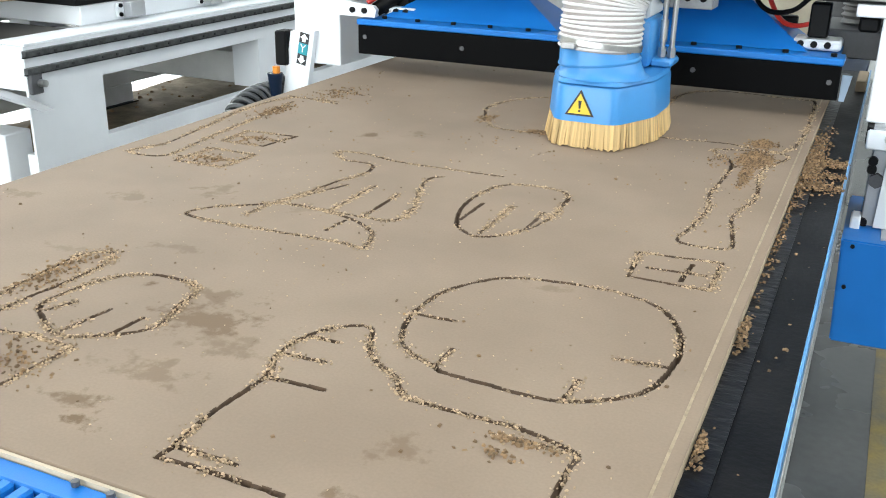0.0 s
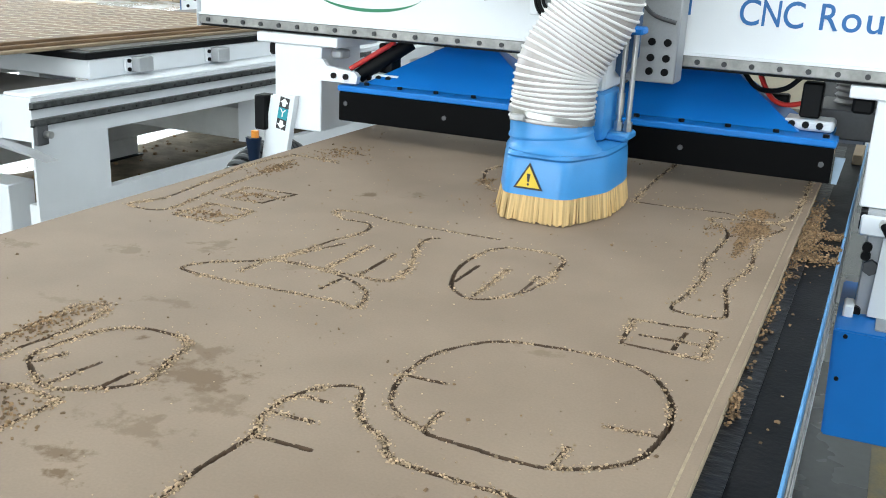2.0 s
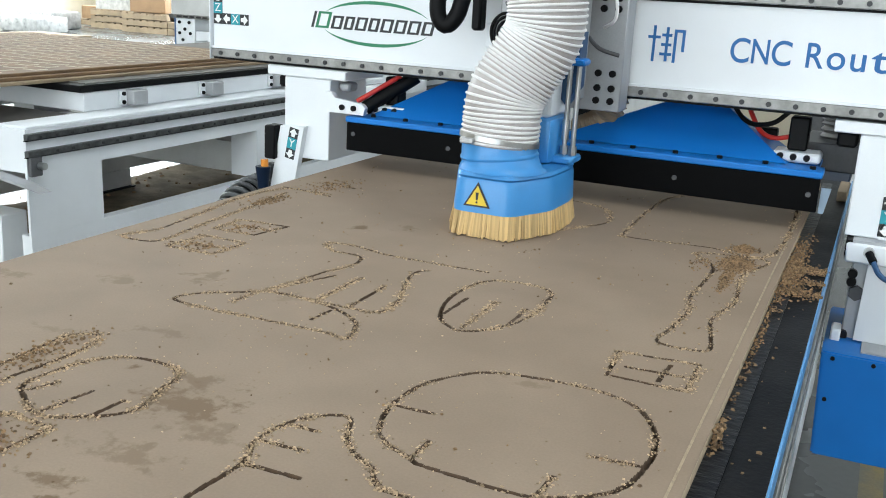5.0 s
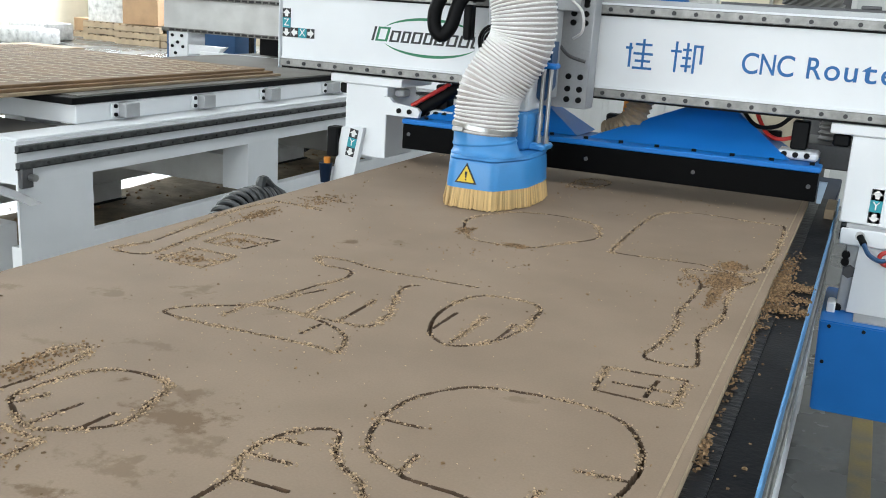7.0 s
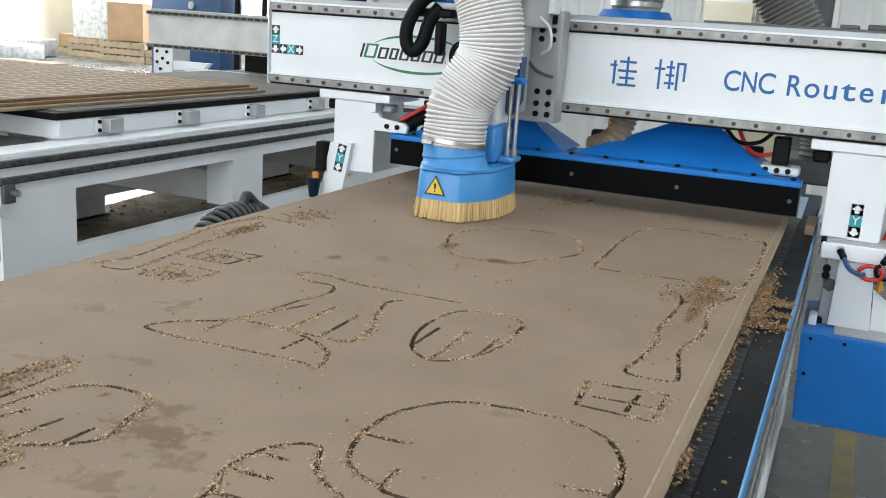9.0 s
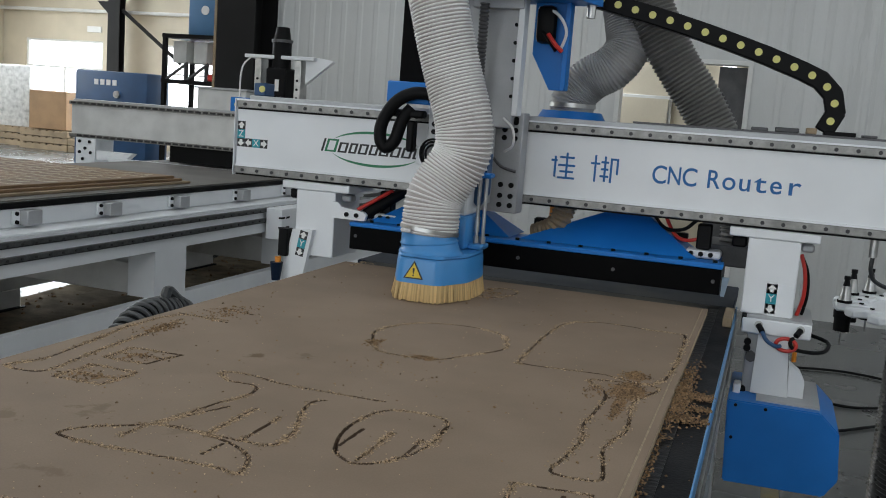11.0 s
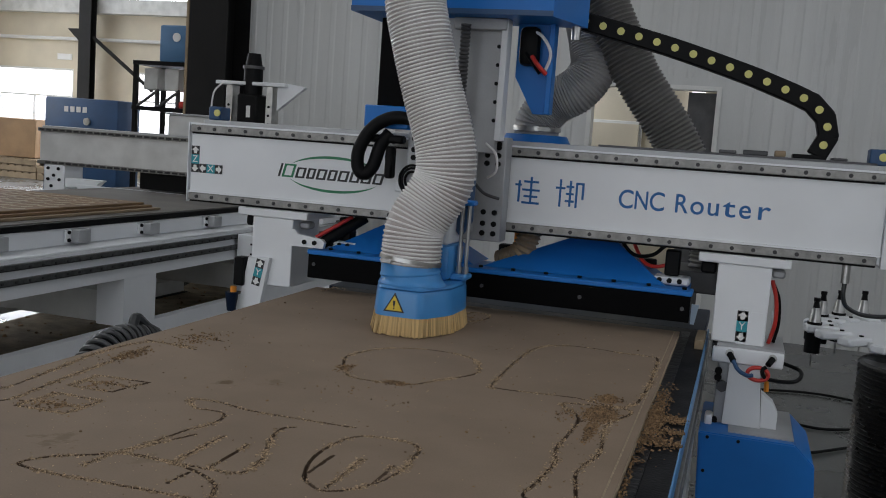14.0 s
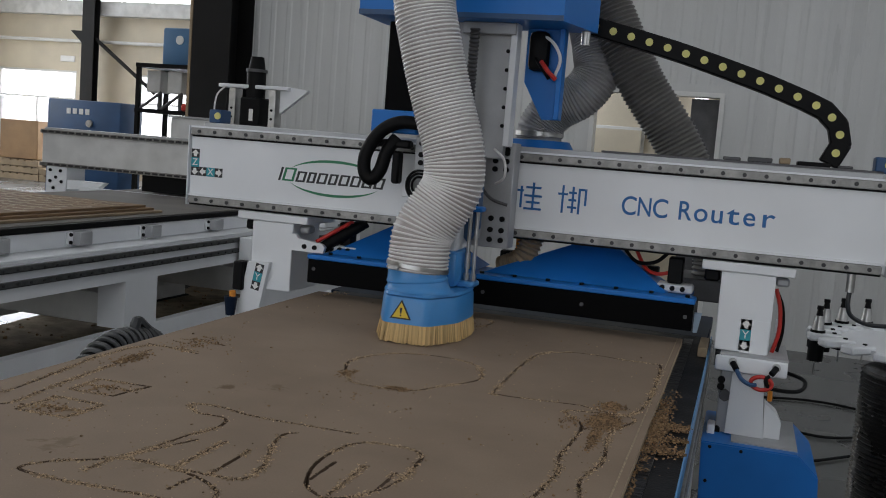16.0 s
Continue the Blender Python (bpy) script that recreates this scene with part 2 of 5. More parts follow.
def box(x0, x1, y0, y1, z0, z1, bevel=0.0, bm=None, seg=1):
    bm = bm or bmesh.new()
    m = Matrix.LocRotScale(((x0 + x1) / 2, (y0 + y1) / 2, (z0 + z1) / 2), None, (abs(x1 - x0), abs(y1 - y0), abs(z1 - z0)))
    r = bmesh.ops.create_cube(bm, size=1, matrix=m)
    if bevel:
        es = list({e for v in r["verts"] for e in v.link_edges})
        bmesh.ops.bevel(bm, geom=es, offset=bevel, segments=seg, affect="EDGES", profile=0.5)
    return bm


def rod(p0, p1, r, n=12, r2=None, bm=None):
    bm = bm or bmesh.new()
    a, b = Vector(p0), Vector(p1)
    q = (b - a).to_track_quat("Z", "Y").to_matrix().to_4x4()
    bmesh.ops.create_cone(bm, cap_ends=True, segments=n, radius1=r, radius2=r if r2 is None else r2, depth=(b - a).length,
                          matrix=Matrix.Translation((a + b) / 2) @ q)
    return bm


def prism(poly, axis, a, b, bm=None):
    """A flat outline pushed along an axis ('x', 'y' or 'z') from a to b; poly holds the other two coordinates in order."""
    bm = bm or bmesh.new()

    def at(p, v):
        return {"x": (v, p[0], p[1]), "y": (p[0], v, p[1]), "z": (p[0], p[1], v)}[axis]
    lo = [bm.verts.new(at(p, a)) for p in poly]
    hi = [bm.verts.new(at(p, b)) for p in poly]
    bm.faces.new(lo), bm.faces.new(list(reversed(hi)))
    for i in range(len(poly)):
        j = (i + 1) % len(poly)
        bm.faces.new((lo[i], lo[j], hi[j], hi[i]))
    return bm


def smooth_line(pts, step, closed=False):
    """Points evenly along a Catmull-Rom line through pts."""
    p = [Vector(q) if len(q) == 3 else Vector((*q, 0)) for q in pts]
    if closed:
        p = [p[-2]] + p + [p[1]]
    else:
        p = [2 * p[0] - p[1]] + p + [2 * p[-1] - p[-2]]
    fine = []
    for i in range(1, len(p) - 2):
        a, b, c, d = p[i - 1], p[i], p[i + 1], p[i + 2]
        for k in range(24):
            t = k / 24
            fine.append(0.5 * (2 * b + (c - a) * t + (2 * a - 5 * b + 4 * c - d) * t * t + (3 * b - a - 3 * c + d) * t ** 3))
    fine.append(p[-2])
    out, left = [fine[0]], step
    for a, b in zip(fine, fine[1:]):
        seg = (b - a).length
        done = 0.0
        while seg - done >= left and seg > 0:
            done += left
            out.append(a + (b - a) * (done / seg))
            left = step
        left -= seg - done
    return out


def tube(pts, radius, n=16, bm=None, wave=None, cap=True):
    """A tube along points; wave(i) scales the radius at point i."""
    bm = bm or bmesh.new()
    pts = [Vector(p) for p in pts]
    rings, side = [], None
    for i, p in enumerate(pts):
        d = (pts[min(i + 1, len(pts) - 1)] - pts[max(i - 1, 0)]).normalized()
        if side is None:
            side = d.orthogonal().normalized()
        side = (side - d * side.dot(d)).normalized()
        up = d.cross(side)
        r = radius * (wave(i) if wave else 1)
        rings.append([bm.verts.new(p + r * (math.cos(2 * math.pi * k / n) * side + math.sin(2 * math.pi * k / n) * up)) for k in range(n)])
    for a, b in zip(rings, rings[1:]):
        for k in range(n):
            bm.faces.new((a[k], a[(k + 1) % n], b[(k + 1) % n], b[k]))
    if cap:
        bm.faces.new(rings[0]), bm.faces.new(list(reversed(rings[-1])))
    return bm


def ribbed(pts, radius, pitch, depth=0.07, n=28):
    line = smooth_line(pts, pitch / 4)
    w = (1.0, 1 - depth * 0.6, 1 - depth, 1 - depth * 0.6)
    return tube(line, radius, n, wave=lambda i: w[i % 4])


def coil(line, radius, thick, turn=20, n=5):
    """One wire wound round a line, a turn for each of its steps."""
    pts = []
    for a, b in zip(line, line[1:]):
        d = (b - a).normalized()
        side = Vector((0, 1, 0)) - d * d.y if abs(d.y) < 0.7 else Vector((1, 0, 0)) - d * d.x
        side.normalize()
        up = d.cross(side)
        pts += [a.lerp(b, k / turn) + radius * (math.cos(2 * math.pi * k / turn) * side + math.sin(2 * math.pi * k / turn) * up) for k in range(turn)]
    return tube(pts, thick, n)


def ring(center, r, thick, axis="y", n=32, m=10, sx=1.0, sz=1.0):
    pts = []
    for k in range(n + 1):
        a = 2 * math.pi * k / n
        u, v = r * sx * math.cos(a), r * sz * math.sin(a)
        o = {"y": (u, 0, v), "z": (u, v, 0), "x": (0, u, v)}[axis]
        pts.append(Vector(center) + Vector(o))
    return tube(pts, thick, m, cap=False)


def bolt_mesh(r=0.006, h=0.005, n=10):
    return rod((0, 0, 0), (0, -h, 0), r, n)
# ---- the hall ----
S = "structure"


def setting(name, bm, material, label, category):
    return tagged(part(name, bm, material), label, category, kind=S)


setting("floor", box(-18, 6, -7.5, 18.4, -0.2, 0), CONCRETE, "polished grey concrete workshop floor with scuffs", "floor")
setting("floor_line", box(0.235, 0.30, 0.9, 3.3, 0.0, 0.002), FLOORYELLOW, "worn yellow line painted on the concrete", "floor marking")
setting("ceiling", box(-18.3, 6.3, -7.5, 18.6, 7.2, 7.35), ROOF, "white sheet roof over the hall", "ceiling")
for sx, sy, length in ROOF_STRIPS:
    tagged(part("roof_light", box(sx - 0.95, sx + 0.95, sy - length / 2 - 0.2, sy + length / 2 + 0.2, 7.14, 7.196), ROOFGLOW), "long translucent strip of roof light", "roof light", kind=S)
setting("wall_south", box(-18, 6, -7.7, -7.5, 0, 7.2), CREAM, "cream sheet wall behind the working place", "wall")
setting("wall_east", box(6.0, 6.2, -7.7, 18.6, 0, 7.2), PANEL, "grey panelled side wall", "wall")
setting("wall_west", box(-18.2, -18, -7.7, 18.6, 0, 7.2), CREAM, "cream sheet side wall", "wall")

# far wall with daylight windows
FW = 18.4
wins = [(-17.3, -15.05), (-13.35, -10.6), (-9.2, -7.2)]
fw = bmesh.new()
xs = [-18.0] + [v for w in wins for v in w] + [6.0]
for i in range(0, len(xs), 2):
    box(xs[i], xs[i + 1], FW, FW + 0.2, 0, 3.72, bm=fw)
for a, b in wins:
    box(a, b, FW, FW + 0.2, 0, 0.95, bm=fw)
    box(a, b, FW, FW + 0.2, 2.42, 3.72, bm=fw)
box(-18, 6, FW, FW + 0.2, 4.7, 7.2, bm=fw)
far_wall = setting("wall_north", fw, CREAM, "cream sheet wall with bright windows", "wall")
for k, (a, b) in enumerate(wins):
    w = thing(f"window_{k + 1}", "bright white-framed window with overexposed daylight", "window", kind=S)
    mid = (a + b) / 2
    f = box(a, b, FW + 0.02, FW + 0.08, 0.95, 1.0)
    box(a, b, FW + 0.02, FW + 0.08, 2.37, 2.42, bm=f)
    box(a, a + 0.05, FW + 0.02, FW + 0.08, 1.0, 2.37, bm=f)
    box(b - 0.05, b, FW + 0.02, FW + 0.08, 1.0, 2.37, bm=f)
    box(mid - 0.02, mid + 0.02, FW + 0.02, FW + 0.08, 1.0, 1.75, bm=f)
    box(a + 0.05, b - 0.05, FW + 0.02, FW + 0.08, 1.75, 1.79, bm=f)
    part("window_frame", f, PIPEW, w)
    part("pane", box(a + 0.03, b - 0.03, FW + 0.1, FW + 0.12, 0.97, 2.4), OUTSIDE, w, "overexposed daylight pane")
setting("window_4", box(-18, 6, FW + 0.1, FW + 0.14, 3.72, 4.7), OUTSIDE, "long bright band of high windows", "window")
setting("trim", box(-18, -5.8, FW - 0.28, FW - 0.02, 3.68, 4.0), OFFWHITE, "painted steel beam along the far wall", "beam")
setting("wall_pipe", rod((-18, FW - 0.12, 3.10), (-5.8, FW - 0.12, 3.10), 0.04, 10), PIPEW, "white conduit along the far wall", "pipe")
for cx in (-14.35, -9.7):
    col = thing("steel_column", "dark grey steel building column with a diagonal brace", "column", "columns of the far wall", at=pose(cx, FW - 0.45, 0))
    c = box(-0.16, 0.16, -0.1, -0.085, 0, 5)
    box(-0.16, 0.16, 0.085, 0.1, 0, 5, bm=c)
    box(-0.01, 0.01, -0.085, 0.085, 0, 5, bm=c)
    part("post", c, STEELDARK, col)
    part("bracket", prism([(-0.16, 3.3), (-0.16, 3.0), (-0.5, 3.3)], "y", -0.05, 0.05), STEELDARK, col)
    part("brace", rod((0.16, 0, 3.12), (1.75, 0, 2.0), 0.045, 8), STEELDARK, col)
sign = tagged(part("small_sign", box(-15.5, -15.1, FW - 0.03, FW - 0.005, 2.62, 2.76, 0.004), PAPER), "small plain white notice on the far wall", "sign")

# grey panelled partition with a door, behind the machine
PW = 7.08
dx0, dx1, dz = -1.10, -0.092, 1.89
pw = bmesh.new()
box(-4.13, dx0, PW, PW + 0.1, 0, 7.2, bm=pw)
box(dx1, 6.0, PW, PW + 0.1, 0, 7.2, bm=pw)
box(dx0, dx1, PW, PW + 0.1, dz, 7.2, bm=pw)
part_wall = setting("wall_partition", pw, PANEL, "pale grey profiled metal partition wall", "wall")
ribs = []
x = -4.09
while x < 5.9:
    z0 = dz + 0.06 if dx0 - 0.08 < x < dx1 + 0.08 else 0.0
    ribs.append((x, z0))
    x += 0.15
for x, z0 in ribs:
    part("rib", prism([(-0.03, 0), (-0.016, -0.0035), (0.016, -0.0035), (0.03, 0)], "z", z0, 7.2), PANEL, part_wall, at=pose(x, PW, 0))
for x in (-2.38, 0.90, 4.2):
    part("cover_strip", box(-0.03, 0.03, -0.008, -0.0045, 0 if not dx0 < x < dx1 else dz, 7.2), PANEL, part_wall, at=pose(x, PW, 0))
door = thing("door_1", "white-framed door standing open to a lit room", "door", kind=S)
fr = box(dx1 - 0.035, dx1, PW - 0.03, PW + 0.12, 0, dz)
box(dx0, dx0 + 0.035, PW - 0.03, PW + 0.12, 0, dz, bm=fr)
box(dx0 + 0.035, dx1 - 0.035, PW - 0.03, PW + 0.12, dz - 0.035, dz, bm=fr)
part("door_frame", fr, PIPEW, door)
part("door_leaf", box(dx1 - 0.25, dx1 - 0.03, PW + 0.14, PW + 0.18, 0.01, dz - 0.04), DGREY, door, "dark grey door leaf")
setting("wall_room_back", box(-3.0, 1.5, PW + 1.9, PW + 2.0, 0, 2.9), CREAM, "cream wall of the room behind the door", "wall")
setting("ceiling_room", box(-3.0, 1.5, PW + 0.1, PW + 2.0, 2.9, 3.0), ROOF, "white ceiling of the room behind the door", "ceiling")
setting("wall_room_end", box(1.4, 1.5, PW + 0.1, PW + 1.9, 0, 2.9), CREAM, "cream end wall of the room behind the door", "wall")
setting("wall_room_side", box(-3.0, -2.9, PW + 0.1, PW + 1.9, 0, 2.9), CREAM, "cream side wall of the room behind the door", "wall")
rw = thing("window_5", "bright inner window in the room behind the door", "window", kind=S)
part("window_frame", box(-1.42, -0.86, PW + 1.86, PW + 1.898, 1.0, 1.66, 0.004), PIPEW, rw)
part("pane", box(-1.39, -0.89, PW + 1.84, PW + 1.858, 1.03, 1.63), CREAM, rw)
part("bright_pane", box(-1.75, -1.46, PW + 1.86, PW + 1.898, 1.0, 2.2), OUTSIDE, rw, "overexposed daylight pane")
part("bright_pane", box(-0.42, -0.30, PW + 1.86, PW + 1.898, 1.3, 2.2), OUTSIDE, rw, "overexposed daylight pane")
# unseen area lamp added under the room's ceiling to brighten what the door shows
added_day_lamp(look((-2.2, PW + 1.0, 2.6), (-0.6, PW + 1.6, 1.2)), 0.8, 0.5, 45)

# black main column at the partition's free end
mc = thing("main_column", "wide black steel building column", "column")
c = box(-4.50, -4.135, PW - 0.38, PW - 0.36, 0, 7.15)
box(-4.50, -4.135, PW + 0.02, PW + 0.04, 0, 7.15, bm=c)
box(-4.34, -4.30, PW - 0.36, PW + 0.02, 0, 7.15, bm=c)
part("post", c, STEELDARK, mc)
part("edge_strip", box(-4.53, -4.505, PW - 0.38, PW - 0.33, 0, 7.15), PALLET, mc, "pale wooden edge strip")
# ---- the MDF sheet with its routed grooves ----
TOP = 0.80
GROOVES = [
    ("boot outline", [(-0.437, 0.049), (-0.435, 0.073), (-0.44, 0.136), (-0.435, 0.221), (-0.448, 0.253), (-0.453, 0.274), (-0.449, 0.318), (-0.436, 0.347), (-0.413, 0.37), (-0.389, 0.371), (-0.37, 0.33), (-0.344, 0.3), (-0.31, 0.279), (-0.295, 0.259), (-0.277, 0.246), (-0.238, 0.244), (-0.196, 0.243), (-0.16, 0.243), (-0.131, 0.238), (-0.093, 0.224), (-0.091, 0.201), (-0.09, 0.15)]),
    ("boot foot", [(-0.437, 0.049), (-0.401, 0.052), (-0.36, 0.052), (-0.302, 0.05)]),
    ("tick", [(-0.435, 0.072), (-0.365, 0.071)]),
    ("tick", [(-0.432, 0.22), (-0.366, 0.223)]),
    ("tick", [(-0.45, 0.272), (-0.397, 0.275)]),
    ("tick", [(-0.444, 0.323), (-0.409, 0.324)]),
    ("tick", [(-0.173, 0.221), (-0.142, 0.225), (-0.106, 0.221)]),
    ("ellipse", [(-0.366, 0.433), (-0.35, 0.371), (-0.325, 0.34), (-0.284, 0.32), (-0.27, 0.313), (-0.224, 0.31), (-0.18, 0.307), (-0.14, 0.31), (-0.104, 0.328), (-0.078, 0.349), (-0.06, 0.376), (-0.05, 0.418), (-0.048, 0.469), (-0.055, 0.514), (-0.073, 0.557), (-0.102, 0.592), (-0.146, 0.61), (-0.188, 0.613), (-0.228, 0.61), (-0.289, 0.598), (-0.33, 0.565), (-0.36, 0.508), (-0.366, 0.433)]),
    ("tick", [(-0.366, 0.433), (-0.312, 0.436)]),
    ("tick", [(-0.284, 0.32), (-0.283, 0.367)]),
    ("tick", [(-0.134, 0.313), (-0.133, 0.362)]),
    ("tick", [(-0.109, 0.428), (-0.053, 0.434)]),
    ("box", [(-0.165, 0.768), (-0.051, 0.78), (-0.05, 0.672), (-0.159, 0.672), (-0.165, 0.768)]),
    ("tick", [(-0.141, 0.715), (-0.064, 0.721)]),
    ("tick", [(-0.088, 0.754), (-0.091, 0.688)]),
    ("vase", [(-0.17, 1.409), (-0.133, 1.342), (-0.119, 1.276), (-0.125, 1.09), (-0.113, 1.027), (-0.12, 0.918), (-0.125, 0.84), (-0.055, 0.84), (-0.057, 0.903), (-0.071, 0.995), (-0.052, 1.116), (-0.063, 1.292), (-0.033, 1.428), (-0.17, 1.409)]),
    ("face", [(-0.479, 0.857), (-0.458, 0.772), (-0.433, 0.736), (-0.401, 0.72), (-0.368, 0.745), (-0.343, 0.792), (-0.329, 0.86), (-0.333, 0.922), (-0.338, 0.97), (-0.368, 0.997), (-0.437, 0.996), (-0.471, 0.955), (-0.479, 0.857)]),
    ("tick", [(-0.455, 0.778), (-0.454, 0.87)]),
    ("tick", [(-0.403, 0.732), (-0.404, 0.878)]),
    ("tick", [(-0.348, 0.78), (-0.348, 0.871)]),
    ("tee top", [(-0.754, 0.723), (-0.74, 0.776), (-0.729, 0.856), (-0.71, 0.918), (-0.714, 0.966), (-0.737, 0.988), (-0.788, 0.99), (-0.825, 1.032), (-0.772, 1.044), (-0.696, 1.025), (-0.6, 1.024), (-0.479, 1.028)]),
    ("tee foot", [(-0.576, 0.977), (-0.591, 0.955), (-0.581, 0.897), (-0.543, 0.79), (-0.545, 0.726), (-0.591, 0.718), (-0.639, 0.718), (-0.746, 0.716)]),
    ("tick", [(-0.754, 0.723), (-0.702, 0.853)]),
    ("tick", [(-0.658, 0.719), (-0.656, 0.869)]),
    ("tick", [(-0.596, 0.716), (-0.599, 0.851)]),
    ("tick", [(-0.764, 0.642), (-0.762, 0.697)]),
    ("tick", [(-0.614, 0.641), (-0.613, 0.691)]),
    ("fish", [(-0.848, 0.603), (-0.832, 0.649), (-0.789, 0.682), (-0.74, 0.719), (-0.666, 0.715), (-0.6, 0.698), (-0.558, 0.671), (-0.54, 0.643), (-0.527, 0.597), (-0.565, 0.603), (-0.695, 0.599), (-0.761, 0.594), (-0.848, 0.603)]),
    ("plate", [(-1.062, 0.837), (-1.054, 0.94), (-0.955, 0.936), (-0.96, 0.84), (-1.062, 0.837)]),
    ("plate", [(-1.07, 0.991), (-1.076, 1.083), (-0.96, 1.092), (-0.978, 0.997), (-1.07, 0.991)]),
    ("tick", [(-1.055, 0.883), (-0.959, 0.883)]),
    ("tick", [(-1.072, 1.038), (-0.97, 1.045)]),
    ("long", [(-1.061, 1.415), (-1.178, 1.398), (-1.197, 1.238), (-1.179, 1.103), (-1.159, 0.932), (-1.18, 0.846), (-1.102, 0.851), (-1.107, 0.96), (-1.12, 1.077), (-1.13, 1.232), (-1.147, 1.367)]),
    ("leaf", [(-0.855, 0.248), (-0.864, 0.351), (-0.863, 0.399), (-0.84, 0.423), (-0.823, 0.412), (-0.81, 0.379), (-0.811, 0.319), (-0.817, 0.261), (-0.815, 0.212)]),
    ("oval", [(-0.772, 0.233), (-0.787, 0.257), (-0.784, 0.305), (-0.768, 0.355), (-0.73, 0.385), (-0.667, 0.385), (-0.639, 0.359), (-0.634, 0.322), (-0.621, 0.285), (-0.621, 0.258), (-0.645, 0.227), (-0.683, 0.201), (-0.703, 0.195), (-0.726, 0.203), (-0.772, 0.233)]),
    ("tick", [(-0.768, 0.241), (-0.754, 0.274)]),
    ("tick", [(-0.709, 0.206), (-0.701, 0.276)]),
    ("tick", [(-0.653, 0.224), (-0.649, 0.274)]),
    ("card", [(-0.773, 0.174), (-0.721, 0.181), (-0.665, 0.177), (-0.669, 0.132), (-0.669, 0.081)]),
    ("square", [(-0.343, 1.887), (-0.343, 1.483), (-0.322, 1.452), (-0.259, 1.455), (-0.161, 1.468), (-0.033, 1.478), (-0.025, 1.949), (-0.055, 2.004), (-0.114, 2.001), (-0.198, 2.014), (-0.278, 1.998), (-0.343, 1.887)]),
    ("oval", [(-0.717, 1.535), (-0.659, 1.399), (-0.627, 1.361), (-0.542, 1.359), (-0.496, 1.376), (-0.468, 1.423), (-0.404, 1.543), (-0.413, 1.623), (-0.447, 1.692), (-0.517, 1.727), (-0.6, 1.721), (-0.677, 1.668), (-0.717, 1.535)]),
    ("ring", [(-0.655, 2.16), (-0.652, 2.267), (-0.61, 2.331), (-0.563, 2.292), (-0.574, 2.203), (-0.615, 2.143), (-0.655, 2.16)]),
    ("tick", [(-1.187, 1.416), (-1.044, 1.397)]),
    ("tick", [(-1.135, 1.522), (-1.04, 1.509)]),
    ("tick", [(-1.125, 2.464), (-1.172, 2.474), (-1.169, 2.375)]),
]
SHARP = {"box", "plate", "tick", "card"}


def groove_lines():
    out = []
    for name, pts in GROOVES:
        if name in SHARP:
            line = []
            for a, b in zip(pts, pts[1:]):
                a, b = Vector((*a, 0)), Vector((*b, 0))
                k = max(2, int((b - a).length / 0.003))
                line += [a + (b - a) * (i / k) for i in range(k + 1)]
        else:
            line = smooth_line(pts, 0.003, closed=pts[0] == pts[-1])
        out.append((name, [(v.x, v.y) for v in line]))
    return out


LINES = groove_lines()


